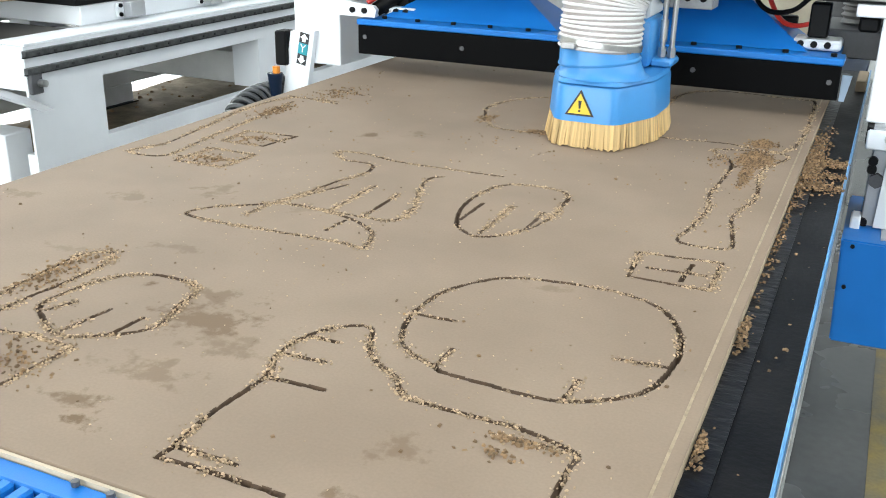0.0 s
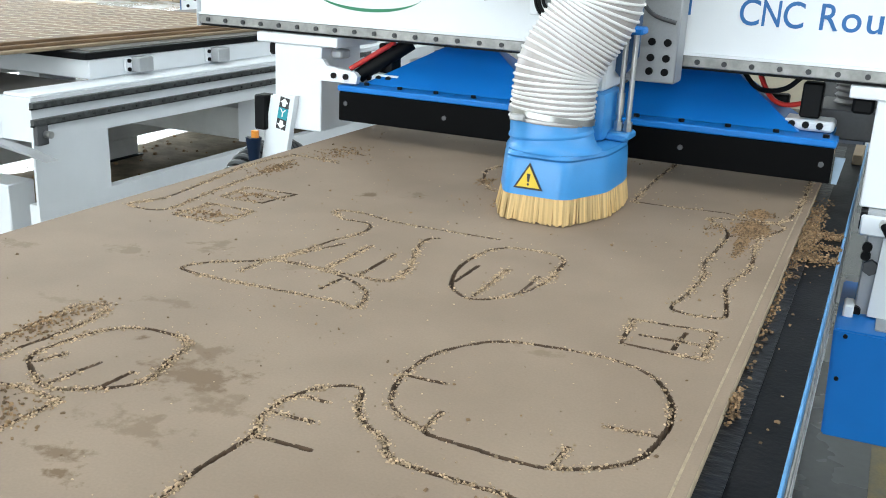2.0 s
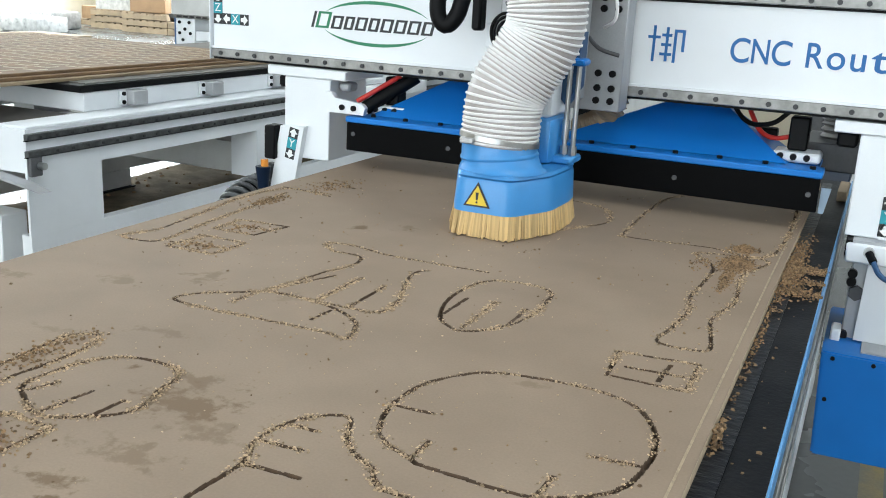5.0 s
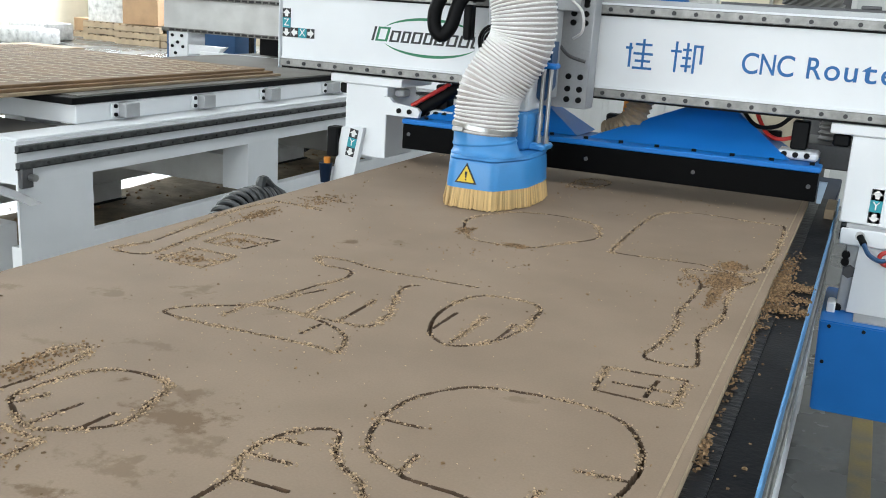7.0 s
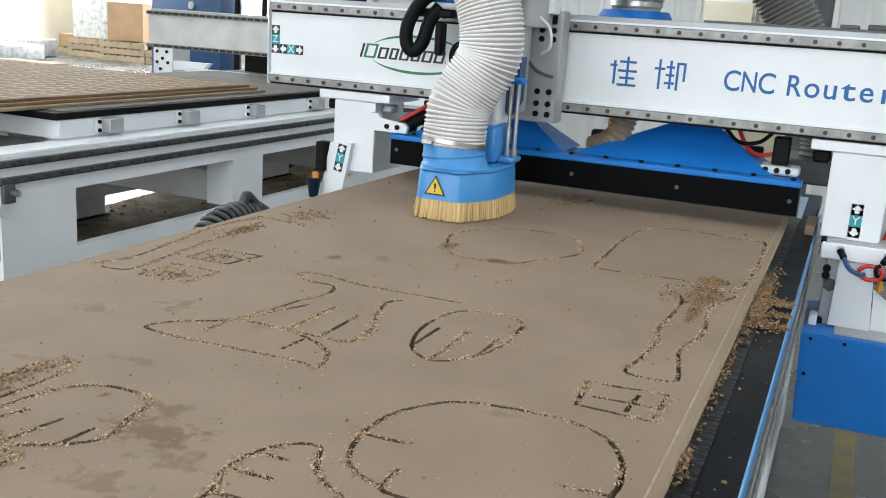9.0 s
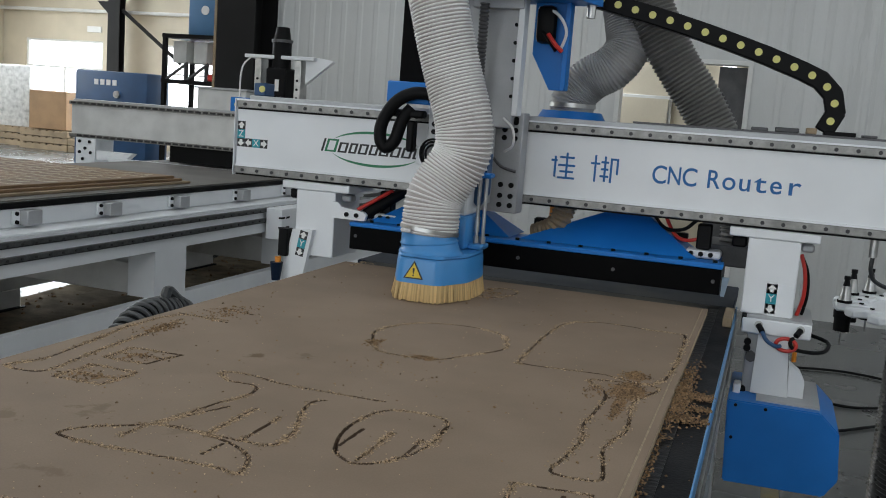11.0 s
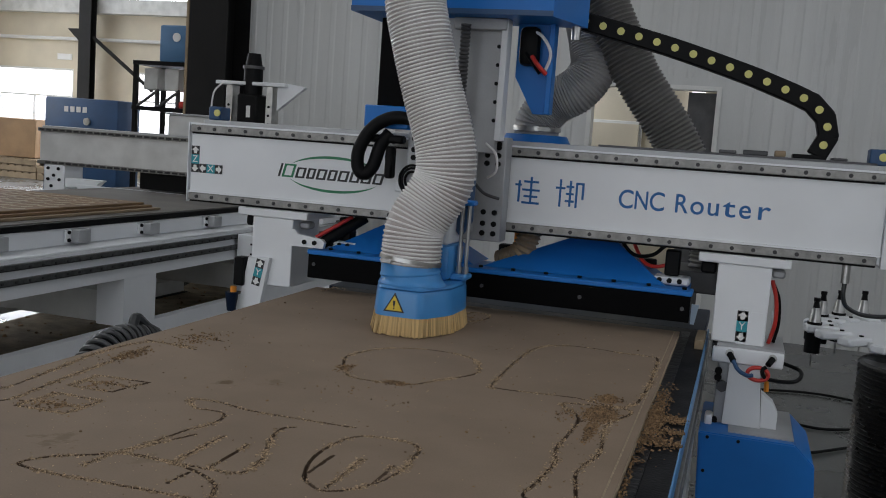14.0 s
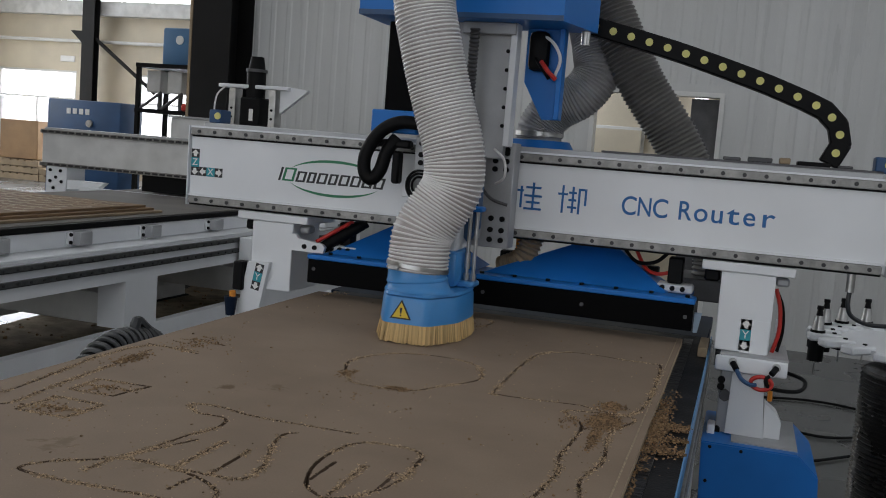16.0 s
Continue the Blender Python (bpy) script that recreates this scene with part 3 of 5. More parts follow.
def build_sheet():
    w, length, step = 1.22, 2.44, 0.0015
    nx, ny = int(w / step) + 1, int(length / step) + 1
    gx = np.linspace(-w, 0, nx)
    gy = np.linspace(0, length, ny)
    depth = np.zeros((ny, nx))
    for name, line in LINES:
        for px, py in line:
            v = Vector((px * 22, py * 22, 9.2))
            fill = min(1.15, max(0.12, 0.74 + 1.4 * noise.noise(v) + 0.7 * noise.noise(v * 5)))
            wide = 0.0030 + 0.0007 * noise.noise(v * 2.3)
            px, py = px + 0.0011 * noise.noise(v * 3 + Vector((4, 0, 0))), py + 0.0011 * noise.noise(v * 3 + Vector((0, 7, 0)))
            i0, i1 = np.searchsorted(gx, px - 0.012), np.searchsorted(gx, px + 0.012)
            j0, j1 = np.searchsorted(gy, py - 0.012), np.searchsorted(gy, py + 0.012)
            if i0 == i1 or j0 == j1:
                continue
            d = np.hypot(gx[None, i0:i1] - px, gy[j0:j1, None] - py)
            cut = np.clip((wide - d) / 0.0008, 0, 1) * 0.0135 * fill
            depth[j0:j1, i0:i1] = np.maximum(depth[j0:j1, i0:i1], cut)
    score = np.clip((0.0013 - np.abs(gx + 0.0145)) / 0.0006, 0, 1) * 0.0016
    depth = np.maximum(depth, score[None, :])
    zz = TOP - depth
    gx2 = np.concatenate(([-w], gx, [0.0]))
    gy2 = np.concatenate(([0.0], gy, [length]))
    Z = np.full((ny + 2, nx + 2), TOP - 0.018)
    Z[1:-1, 1:-1] = zz
    X, Y = np.meshgrid(gx2, gy2)
    co = np.stack([X, Y, Z], -1).reshape(-1, 3)
    W, Hh = nx + 2, ny + 2
    idx = np.arange(W * Hh).reshape(Hh, W)
    f = np.stack([idx[:-1, :-1], idx[:-1, 1:], idx[1:, 1:], idx[1:, :-1]], -1).reshape(-1, 4)
    me = bpy.data.meshes.new("mdf_sheet")
    me.vertices.add(len(co))
    me.vertices.foreach_set("co", co.ravel())
    me.loops.add(f.size)
    me.loops.foreach_set("vertex_index", f.ravel())
    me.polygons.add(len(f))
    me.polygons.foreach_set("loop_start", np.arange(0, f.size, 4))
    me.update(calc_edges=True)
    me.validate()
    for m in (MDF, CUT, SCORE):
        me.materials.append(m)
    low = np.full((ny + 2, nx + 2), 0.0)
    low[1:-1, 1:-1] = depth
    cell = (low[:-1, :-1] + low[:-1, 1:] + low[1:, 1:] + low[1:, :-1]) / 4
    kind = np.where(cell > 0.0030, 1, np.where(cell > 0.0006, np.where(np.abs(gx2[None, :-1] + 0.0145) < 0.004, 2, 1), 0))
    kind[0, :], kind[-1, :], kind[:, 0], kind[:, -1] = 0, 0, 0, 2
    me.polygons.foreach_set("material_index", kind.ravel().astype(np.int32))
    ob = new("mdf_sheet", me)
    return tagged(ob, "brown MDF sheet with routed outlines, lying on a router bed", "board")


build_sheet()


def chips(name, spots, label, size=(0.0006, 0.0017), material=None):
    """Loose chips: small tumbled blocks at (x, y, z) spots, in one mesh."""
    rng = np.random.default_rng(len(spots))
    unit = np.array([(-1, -1, -1), (1, -1, -1), (1, 1, -1), (-1, 1, -1), (-0.6, -0.7, 1), (0.7, -0.6, 1), (0.6, 0.7, 1), (-0.7, 0.6, 1)], float)
    faces = np.array([(0, 3, 2, 1), (4, 5, 6, 7), (0, 1, 5, 4), (1, 2, 6, 5), (2, 3, 7, 6), (3, 0, 4, 7)])
    vs, fs = [], []
    for k, (x, y, z) in enumerate(spots):
        s = rng.uniform(*size)
        sc = np.array([s * rng.uniform(0.6, 1.5), s * rng.uniform(0.5, 1.0), s * rng.uniform(0.3, 0.7)])
        r = np.array(Euler((rng.uniform(-0.5, 0.5), rng.uniform(-0.5, 0.5), rng.uniform(0, 6.28))).to_matrix())
        vs.append((unit * sc) @ r.T + (x, y, z + sc[2] * 0.8))
        fs.append(faces + 8 * k)
    me = bpy.data.meshes.new(name)
    me.from_pydata(np.concatenate(vs).tolist(), [], np.concatenate(fs).tolist())
    me.materials.append(material or CHIPS)
    return tagged(new(name, me), label, "wood chips", kind="stuff")


rng = np.random.default_rng(7)
spots = []
for name, line in LINES:
    dense = {"tick": 0.62, "plate": 0.85, "card": 0.8, "leaf": 0.8, "box": 0.6, "long": 0.7, "tee top": 0.5, "tee foot": 0.5, "fish": 0.65, "face": 0.55, "oval": 0.55, "boot outline": 0.34, "boot foot": 0.4, "ellipse": 0.34}.get(name, 0.36)
    for i, (px, py) in enumerate(line):
        lump = noise.noise(Vector((px * 14, py * 14, 3.1)))
        if rng.random() < dense * (1.0 + 2.2 * lump):
            for _ in range(rng.integers(5, 13)):
                side = rng.normal(0, 0.0042)
                spots.append((px + side + rng.normal(0, 0.002), py + rng.normal(0, 0.004), TOP - (0.0025 if abs(side) < 0.0024 else 0)))
chips("groove_chips", spots, "pale wood chips lying along the routed grooves")
spots = []
for cx, cy, sx, sy, n, h in ((-0.086, 1.365, 0.014, 0.026, 640, 0.018), (-0.088, 1.49, 0.012, 0.015, 210, 0.013), (-0.088, 1.24, 0.005, 0.035, 140, 0.006), (-0.15, 1.33, 0.014, 0.03, 24, 0.002),
                             (-1.13, 1.26, 0.014, 0.035, 75, 0.004), (-1.01, 0.87, 0.022, 0.018, 34, 0.003), (-1.02, 1.03, 0.02, 0.018, 22, 0.003),
                             (-0.53, 1.365, 0.016, 0.010, 48, 0.006), (-0.675, 1.43, 0.010, 0.018, 34, 0.005), (-0.55, 1.25, 0.08, 0.03, 12, 0.001),
                             (-0.150, 0.219, 0.020, 0.003, 40, 0.003), (-0.72, 0.13, 0.035, 0.025, 60, 0.003), (-0.845, 0.33, 0.014, 0.05, 70, 0.003),
                             (-1.10, 1.50, 0.03, 0.05, 60, 0.004), (-0.62, 2.2, 0.03, 0.05, 30, 0.003), (-0.16, 0.19, 0.012, 0.006, 14, 0.003)):
    for _ in range(int(n * 2.8)):
        x, y = rng.normal(cx, sx), rng.normal(cy, sy)
        q = math.exp(-((x - cx) / sx) ** 2 - ((y - cy) / sy) ** 2)
        if -1.21 < x < -0.01:
            spots.append((x, y, TOP + h * q * rng.random()))
for _ in range(160):
    spots.append((rng.uniform(-1.19, -0.03), rng.uniform(0.03, 2.4), TOP))
fine = [(rng.uniform(-1.2, -0.02), rng.uniform(0.02, 2.4), TOP) for _ in range(700)]
for px, py, n in ((-0.62, 0.60, 60), (-0.30, 0.45, 40), (-0.9, 0.9, 60), (-0.5, 1.2, 50), (-0.7, 0.55, 50)):
    fine += [(rng.normal(px, 0.09), rng.normal(py, 0.09), TOP) for _ in range(n)]
chips("fine_dust", fine, "fine pale sawdust specks strewn over the sheet", (0.0005, 0.0013))
chips("chip_heaps", spots, "heaps of brown wood chips on the brown sheet", (0.0010, 0.0025), HEAP)
spots = []
for cx, cy, sx, sy, n, h in ((0.016, 1.42, 0.010, 0.10, 520, 0.013), (0.05, 1.28, 0.022, 0.016, 130, 0.008), (0.05, 1.36, 0.022, 0.010, 90, 0.007), (0.05, 1.45, 0.022, 0.014, 130, 0.008), (0.007, 0.58, 0.004, 0.025, 45, 0.014), (0.007, 0.30, 0.004, 0.02, 32, 0.012),
                             (0.006, 1.0, 0.004, 0.2, 90, 0.006), (0.02, 1.65, 0.012, 0.08, 40, 0.004), (0.05, 0.9, 0.02, 0.4, 7, 0.0)):
    for _ in range(int(n * 2.4)):
        x, y = rng.normal(cx, sx), rng.normal(cy, sy)
        if 0.003 < x < 0.082 and 0.02 < y < 2.4:
            spots.append((x, y, 0.784 + h * rng.random()))
chips("bed_chips", spots, "brown wood chips fallen beside the sheet on the black bed", (0.0011, 0.0027), HEAP)

# ---- the router's bed ----
bed = thing("router_bed", "white steel router bed with a dusty black vacuum table", "machine bed")
part("vacuum_table", box(-1.22, 0.078, 0.0, 2.62, 0.742, 0.7815, 0.002), BED, bed, "dusty black vacuum table")
part("edge_board", box(0.0005, 0.0275, 0.01, 2.55, 0.7816, 0.7835), BEDWAVY, bed, "rippled black rubber strip")
part("edge_board", box(0.0320, 0.078, 0.01, 2.0, 0.7816, 0.7845), BED, bed)
part("edge_trim", box(0.0785, 0.0822, -0.02, 2.62, 0.745, 0.7885, 0.001), TRIMBLUE, bed, "blue edge trim, coloured lighter for its highlight")
part("wood_block", box(0.052, 0.078, 2.28, 2.46, 0.782, 0.81, 0.002), PALLET, bed, "small wooden clamp block")
for sx in (0.0618, -1.361):
    s = 1 if sx > 0 else -1
    part("side_beam", box(min(sx, sx - s * 0.1), max(sx, sx - s * 0.1), -0.02, 3.1, 0.42, 0.741, 0.003), DARKBLUE if s > 0 else WHITE, bed, "dull blue side beam" if s > 0 else "")
    part("rail", box(min(sx, sx + s * 0.02), max(sx, sx + s * 0.02), 0.05, 3.05, 0.655, 0.675, 0.002), RAIL, bed)
    part("rail", box(min(sx, sx + s * 0.02), max(sx, sx + s * 0.02), 0.05, 3.05, 0.575, 0.595, 0.002), RAIL, bed)
    for ly in (0.15, 1.5, 2.85):
        part("leg", box(min(sx, sx - s * 0.14), max(sx, sx - s * 0.14), ly - 0.09, ly + 0.09, 0.0, 0.42, 0.004), WHITE, bed)
    part("lower_beam", box(min(sx, sx - s * 0.1), max(sx, sx - s * 0.1), 0.241, 2.759, 0.05, 0.17, 0.004), WHITE, bed)
part("cross_beam", box(-1.26, -0.002, 2.55, 3.1, 0.5, 0.741, 0.003), WHITE, bed)
part("rear_tray", box(-1.26, 0.07, 2.63, 3.1, 0.742, 0.7795, 0.003), NAVY, bed, "dark navy sheet tray behind the table")
part("front_lath", box(-1.22, 0.0, -0.0056, -0.0018, 0.765, 0.7985), PALEWOOD, bed, "thin pale wooden lath")
# blue slotted grille before the near edge
grille = thing("slotted_grille", "blue slotted sheet-metal grille at the front of the bed", "grille")
part("frame_bar", box(-1.3, 0.083, -0.03, -0.006, 0.765, 0.794, 0.002), BLUE, grille)
part("frame_bar", box(-1.3, 0.085, -0.36, -0.33, 0.765, 0.796, 0.002), BLUE, grille)
sl = part("slat", box(-0.0076, 0.0076, -0.33, -0.0302, -0.006, 0.006, 0.003), BLUE, grille, at=pose(-1.28, 0, 0.79))
x = -1.254
while x < 0.09:
    more("slat", sl, pose(x, 0, 0.79))
    x += 0.0225
part("tray", box(-1.3, 0.095, -0.36, -0.012, 0.70, 0.71), BLACK, grille)
part("apron", box(-1.3, 0.095, -0.385, -0.361, 0.45, 0.788, 0.003), BLUE, grille)
for sx in (-1.25, 0.06):
    part("bracket", box(sx - 0.02, sx + 0.02, -0.36, -0.02, 0.45, 0.70), BLUE, grille)
for x, y in ((-0.475, -0.012), (-0.435, -0.012)):
    tagged(part("clamp_stud", rod((x, y, 0.796), (x, y, 0.801), 0.004, 8), DGREY), "small steel clamp stud at the sheet's front edge", "stud", "clamp studs")
# ---- the gantry; its own y = 0 is the beam's front face ----
gantry = thing("gantry", "white steel router gantry with linear rails and blue lettering", "gantry")
GX0, GX1 = -1.713, 0.531
part("beam", box(GX0, GX1, 0.0, 0.22, 1.062, 1.322, 0.004), WHITE, gantry)
part("top_plate", box(GX0 + 0.03, GX1 - 0.03, 0.03, 0.2, 1.3222, 1.345, 0.003), GREY, gantry, "grey steel plate on the beam")
b0 = part("bolt", bolt_mesh(0.0062, 0.004), INK, gantry, at=pose(GX0 + 0.04, -0.0142, 1.312))
for z in (1.312, 1.076):
    part("rail", box(GX0 + 0.006, GX1 - 0.012, -0.014, -0.0005, z - 0.0125, z + 0.0125, 0.002), RAIL, gantry, "oiled steel linear rail")
    part("rail_lip", box(GX0, GX1, -0.008, -0.0004, z + 0.0128, z + 0.0185), WHITE, gantry)
    # thin black strip in place of the shade under the rail
    part("rail_shade_strip", box(GX0 + 0.006, GX1 - 0.012, -0.004, -0.0004, z - 0.0185, z - 0.0128), BLACK, gantry)
    x = GX0 + 0.04 if z < 1.2 else GX0 + 0.10
    while x < GX1 - 0.02:
        more("bolt", b0, pose(x, -0.0142, z))
        x += 0.06
for x0, x1 in ((GX0 - 0.004, GX0 - 0.0002), (GX1 + 0.0002, GX1 + 0.03)):
    part("end_plate", box(x0, x1, -0.012, 0.225, 1.056, 1.332, 0.001), WHITE, gantry)
for x in (GX0 + 0.058, GX1 - 0.03):
    part("limit_box", box(x - 0.024, x + 0.024, 0.05, 0.12, 1.3455, 1.392, 0.004), DARKBLUE, gantry, "small blue limit-switch box")
    part("plug", rod((x + 0.012, 0.05, 1.37), (x + 0.012, 0.045, 1.37), 0.012, 12), PALEYELLOW, gantry)

# columns
for k, (x0, x1) in enumerate(((0.094, 0.246), (-1.449, -1.297))):
    part("column", box(x0, x1, -0.012, 0.2, 0.795, 1.028, 0.003), WHITE, gantry)
    part("cap_plate", box(x0 - 0.058, x1 + 0.052, -0.016, 0.21, 1.0285, 1.056, 0.003), WHITE, gantry)
    part("column_block", box(x0 - 0.05, x0 - 0.005, 0.03, 0.10, 0.99, 1.025, 0.006), BLACK, gantry)
    part("column_block", box(x1 + 0.002, x1 + 0.04, 0.03, 0.08, 0.995, 1.02, 0.006), GREY, gantry)
part("carriage_block", box(0.103, 0.303, -0.055, 0.2, 0.742, 0.788, 0.004), WHITE, gantry)
part("carriage_top", box(0.115, 0.303, -0.05, 0.2, 0.7882, 0.7945), GREY, gantry)
part("slider", box(0.1005, 0.123, -0.05, 0.16, 0.752, 0.792, 0.003), BLACK, gantry)
part("drive_plate", box(0.122, 0.158, -0.02, 0.15, 0.54, 0.741, 0.003), GREY, gantry, "grey drive plate")
part("leg_plate", prism([(0.155, 0.74), (0.242, 0.74), (0.258, 0.5575), (0.150, 0.5575)], "y", -0.045, 0.02), WHITE, gantry)
part("gusset", prism([(0.2590, 0.5575), (0.303, 0.5575), (0.303, 0.605), (0.287, 0.635), (0.2525, 0.66)], "y", -0.03, 0.02), WHITE, gantry)
part("foot_block", box(0.1, 0.122, -0.06, 0.0, 0.535, 0.58, 0.004), WHITE, gantry)
for z in (0.71, 0.69, 0.56):
    part("bumper", rod((0.126, -0.02, z), (0.126, -0.032, z), 0.011, 10), BLACK, gantry)
part("pinion", rod((0.14, -0.0205, 0.665), (0.14, -0.034, 0.665), 0.018, 6), DGREY, gantry)
# blue motor cover low on the column's outer side
cv = prism([(0.064, 0.553), (0.352, 0.553), (0.408, 0.50), (0.42, 0.36), (0.385, 0.305), (0.076, 0.30)], "y", -0.15, 0.22)
bmesh.ops.bevel(cv, geom=[e for e in cv.edges], offset=0.004, segments=2, affect="EDGES")
for v in cv.verts:
    v.co.x += 0.025 if v.co.x < 0.2 else 0.0
cover = part("motor_cover", cv, BLUE, gantry, "glossy blue sheet-metal motor cover")
part("cover_lid", box(0.17, 0.35, -0.12, 0.21, 0.5535, 0.557), GREY, gantry)
for x, z in ((0.115, 0.54), (0.20, 0.54), (0.112, 0.44)):
    part("bolt", rod((0, 0, 0), (0, -0.004, 0), 0.005, 8), BLACK, gantry, at=pose(x, -0.1502, z))
# cable glands and cables on the carriage block
for x in (0.152, 0.272):
    part("cable_gland", rod((x, -0.0552, 0.772), (x, -0.066, 0.772), 0.012, 12), STEEL, gantry)
    part("cable_plug", rod((x, -0.066, 0.772), (x + (0.012 if x < 0.2 else -0.012), -0.085, 0.757), 0.009, 10), BLACK, gantry)
part("blue_cable", tube(smooth_line([(0.164, -0.085, 0.757), (0.18, -0.10, 0.735), (0.205, -0.10, 0.722), (0.22, -0.09, 0.722)], 0.006), 0.006, 8), DARKBLUE, gantry)
part("red_coil", ring((0.235, -0.085, 0.727), 0.022, 0.006, sx=1.3, sz=0.85), RED, gantry, "coiled red cable")
part("black_cable", tube(smooth_line([(0.255, -0.085, 0.75), (0.245, -0.09, 0.74), (0.262, -0.08, 0.715), (0.34, -0.02, 0.705), (0.36, 0.1, 0.715), (0.28, 0.2, 0.72)], 0.01), 0.006, 8), BLACK, gantry)
part("orange_sleeve", rod((0.262, -0.05, 0.725), (0.264, -0.048, 0.672), 0.007, 8), ORANGE, gantry)
part("red_hose", tube(smooth_line([(0.252, 0.06, 0.985), (0.268, 0.05, 0.93), (0.272, 0.05, 0.86), (0.258, 0.06, 0.79)], 0.01), 0.006, 8), RED, gantry)
part("black_hose", tube(smooth_line([(0.254, 0.07, 0.98), (0.276, 0.06, 0.93), (0.282, 0.06, 0.86), (0.272, 0.07, 0.79)], 0.01), 0.005, 8), BLACK, gantry)
part("junction_tab", box(0.262, 0.285, 0.08, 0.1, 0.85, 0.89, 0.002), WHITE, gantry)
# slanted white cover at the far column with its dark catcher
cs = prism([(-1.448, 0.886), (-1.368, 0.89), (-1.41, 0.66), (-1.49, 0.66)], "y", -0.034, -0.0125)
part("slanted_cover", cs, WHITE, gantry, "slanted white sheet-metal cover")
part("slider", box(-1.495, -1.458, -0.05, 0.0, 0.787, 0.885, 0.004), BLACK, gantry)
part("oil_cup", rod((-1.49, -0.06, 0.70), (-1.49, -0.06, 0.765), 0.015, 12, 0.023), NAVY, gantry)
part("oil_cap", rod((-1.485, -0.06, 0.7655), (-1.485, -0.06, 0.785), 0.011, 12), ORANGE, gantry)


def arrow_label(x, z, horizontal, letter):
    """Black strip with a teal letter field between two white arrows."""
    L, w, y = 0.092, 0.031, -0.0005
    q = pose(x, y, z, 0, 90 if horizontal else 0, 0)
    strip = part("label_strip", box(-w / 2, w / 2, -0.001, 0, -L / 2, L / 2), INK, gantry, "axis label with arrows", at=q)
    part("letter_field", box(-w / 2, w / 2, -0.0018, -0.0011, -0.016, 0.016), TEAL, strip)
    for s in (1, -1):
        a = prism([(0, 0.044 * s), (0.014, 0.031 * s), (0.007, 0.030 * s), (0.005, 0.020 * s), (-0.005, 0.020 * s), (-0.007, 0.030 * s), (-0.014, 0.031 * s)], "y", -0.0018, -0.0011)
        part("arrow", a, PAPER, strip)
    t = bpy.data.curves.new("axis_letter", "FONT")
    t.body, t.size, t.align_x, t.align_y, t.extrude = letter, 0.033, "CENTER", "CENTER", 0.0003
    o = new("axis_letter", t)
    t.materials.append(PAPER)
    o.parent = strip
    o.matrix_basis = pose(0, -0.0024, 0, 90, -90 if horizontal else 0, 0)
    return strip


arrow_label(GX0 + 0.021, 1.205, False, "Z")
arrow_label(GX0 + 0.0835, 1.1745, True, "X")
s = arrow_label(0.177, 0.85, False, "Y")
s.matrix_basis = pose(0.178, -0.0125, 0.848)
s = arrow_label(-1.4, 0.8, False, "Y")
s.matrix_basis = pose(-1.408, -0.0345, 0.838, 0, 11, 0)
part("label_board", box(0.165, 0.24, -0.0135, -0.0122, 0.795, 0.893), WHITE, gantry)


# lettering
for ch_, lx in zip("CNCRouter", (-0.1945, -0.148, -0.1015, -0.031, 0.0165, 0.063, 0.108, 0.153, 0.204)):
    t = bpy.data.curves.new("letter", "FONT")
    t.body, t.size, t.extrude, t.align_x, t.offset = ch_, 0.080, 0.0004, "CENTER", 0.0006
    letter = new("letter", t)
    t.materials.append(BLUEINK)
    letter.parent = gantry
    letter["label"] = "blue painted letter of the words CNC Router"
    letter.matrix_basis = pose(lx, -0.0012, 1.1655, 90, 0, 0) @ Matrix.Diagonal(({"t": 1.35, "r": 1.25, "N": 0.74, "o": 0.98, "u": 1.02, "e": 1.0}.get(ch_, 0.86), 1, 1, 1))
# maker's characters and logo as plain strokes and bars
for bx, strokes in ((-0.541, ((0.010, 0.0165, 0, 0.06), (0.0, 0.02, 0.045, 0.051), (0.028, 0.076, 0.055, 0.061), (0.024, 0.08, 0.032, 0.038), (0.03, 0.074, 0.014, 0.02), (0.024, 0.08, -0.004, 0.002), (0.049, 0.055, -0.004, 0.072))),
                    (-0.412, ((0.012, 0.018, -0.004, 0.072), (0.0, 0.03, 0.045, 0.051), (0.034, 0.058, 0.05, 0.056), (0.034, 0.058, 0.03, 0.036), (0.044, 0.05, -0.002, 0.07), (0.064, 0.07, -0.004, 0.066), (0.07, 0.09, 0.06, 0.066), (0.084, 0.09, 0.02, 0.06), (0.032, 0.06, 0.01, 0.016)))):
    for k, (x0, x1, z0, z1) in enumerate(strokes):
        part("painted_stroke", box(bx + x0 * 0.98 - 0.0004, bx + x1 * 0.98 + 0.0004, -0.0012 - 0.00025 * k, -0.0004, 1.156 + z0 * 1.12, 1.156 + z1 * 1.12), BLUEINK, gantry)
LX, LZ = -1.165, 1.19
for s in (1, -1):
    bm = bmesh.new()
    outer, inner = [], []
    for k in range(25):
        a = math.radians(22 + 136 * k / 24)
        outer.append((LX + 0.172 * math.cos(a), LZ + s * 0.061 * math.sin(a)))
        inner.append((LX + 0.172 * math.cos(a), LZ + s * (0.061 * math.sin(a) - 0.009 * math.sin(math.pi * k / 24))))
    part("logo_arc", prism(outer + inner[1:-1][::-1], "y", -0.0012, -0.0004, bm), GREEN, gantry, "green printed logo arc")
x = LX - 0.205
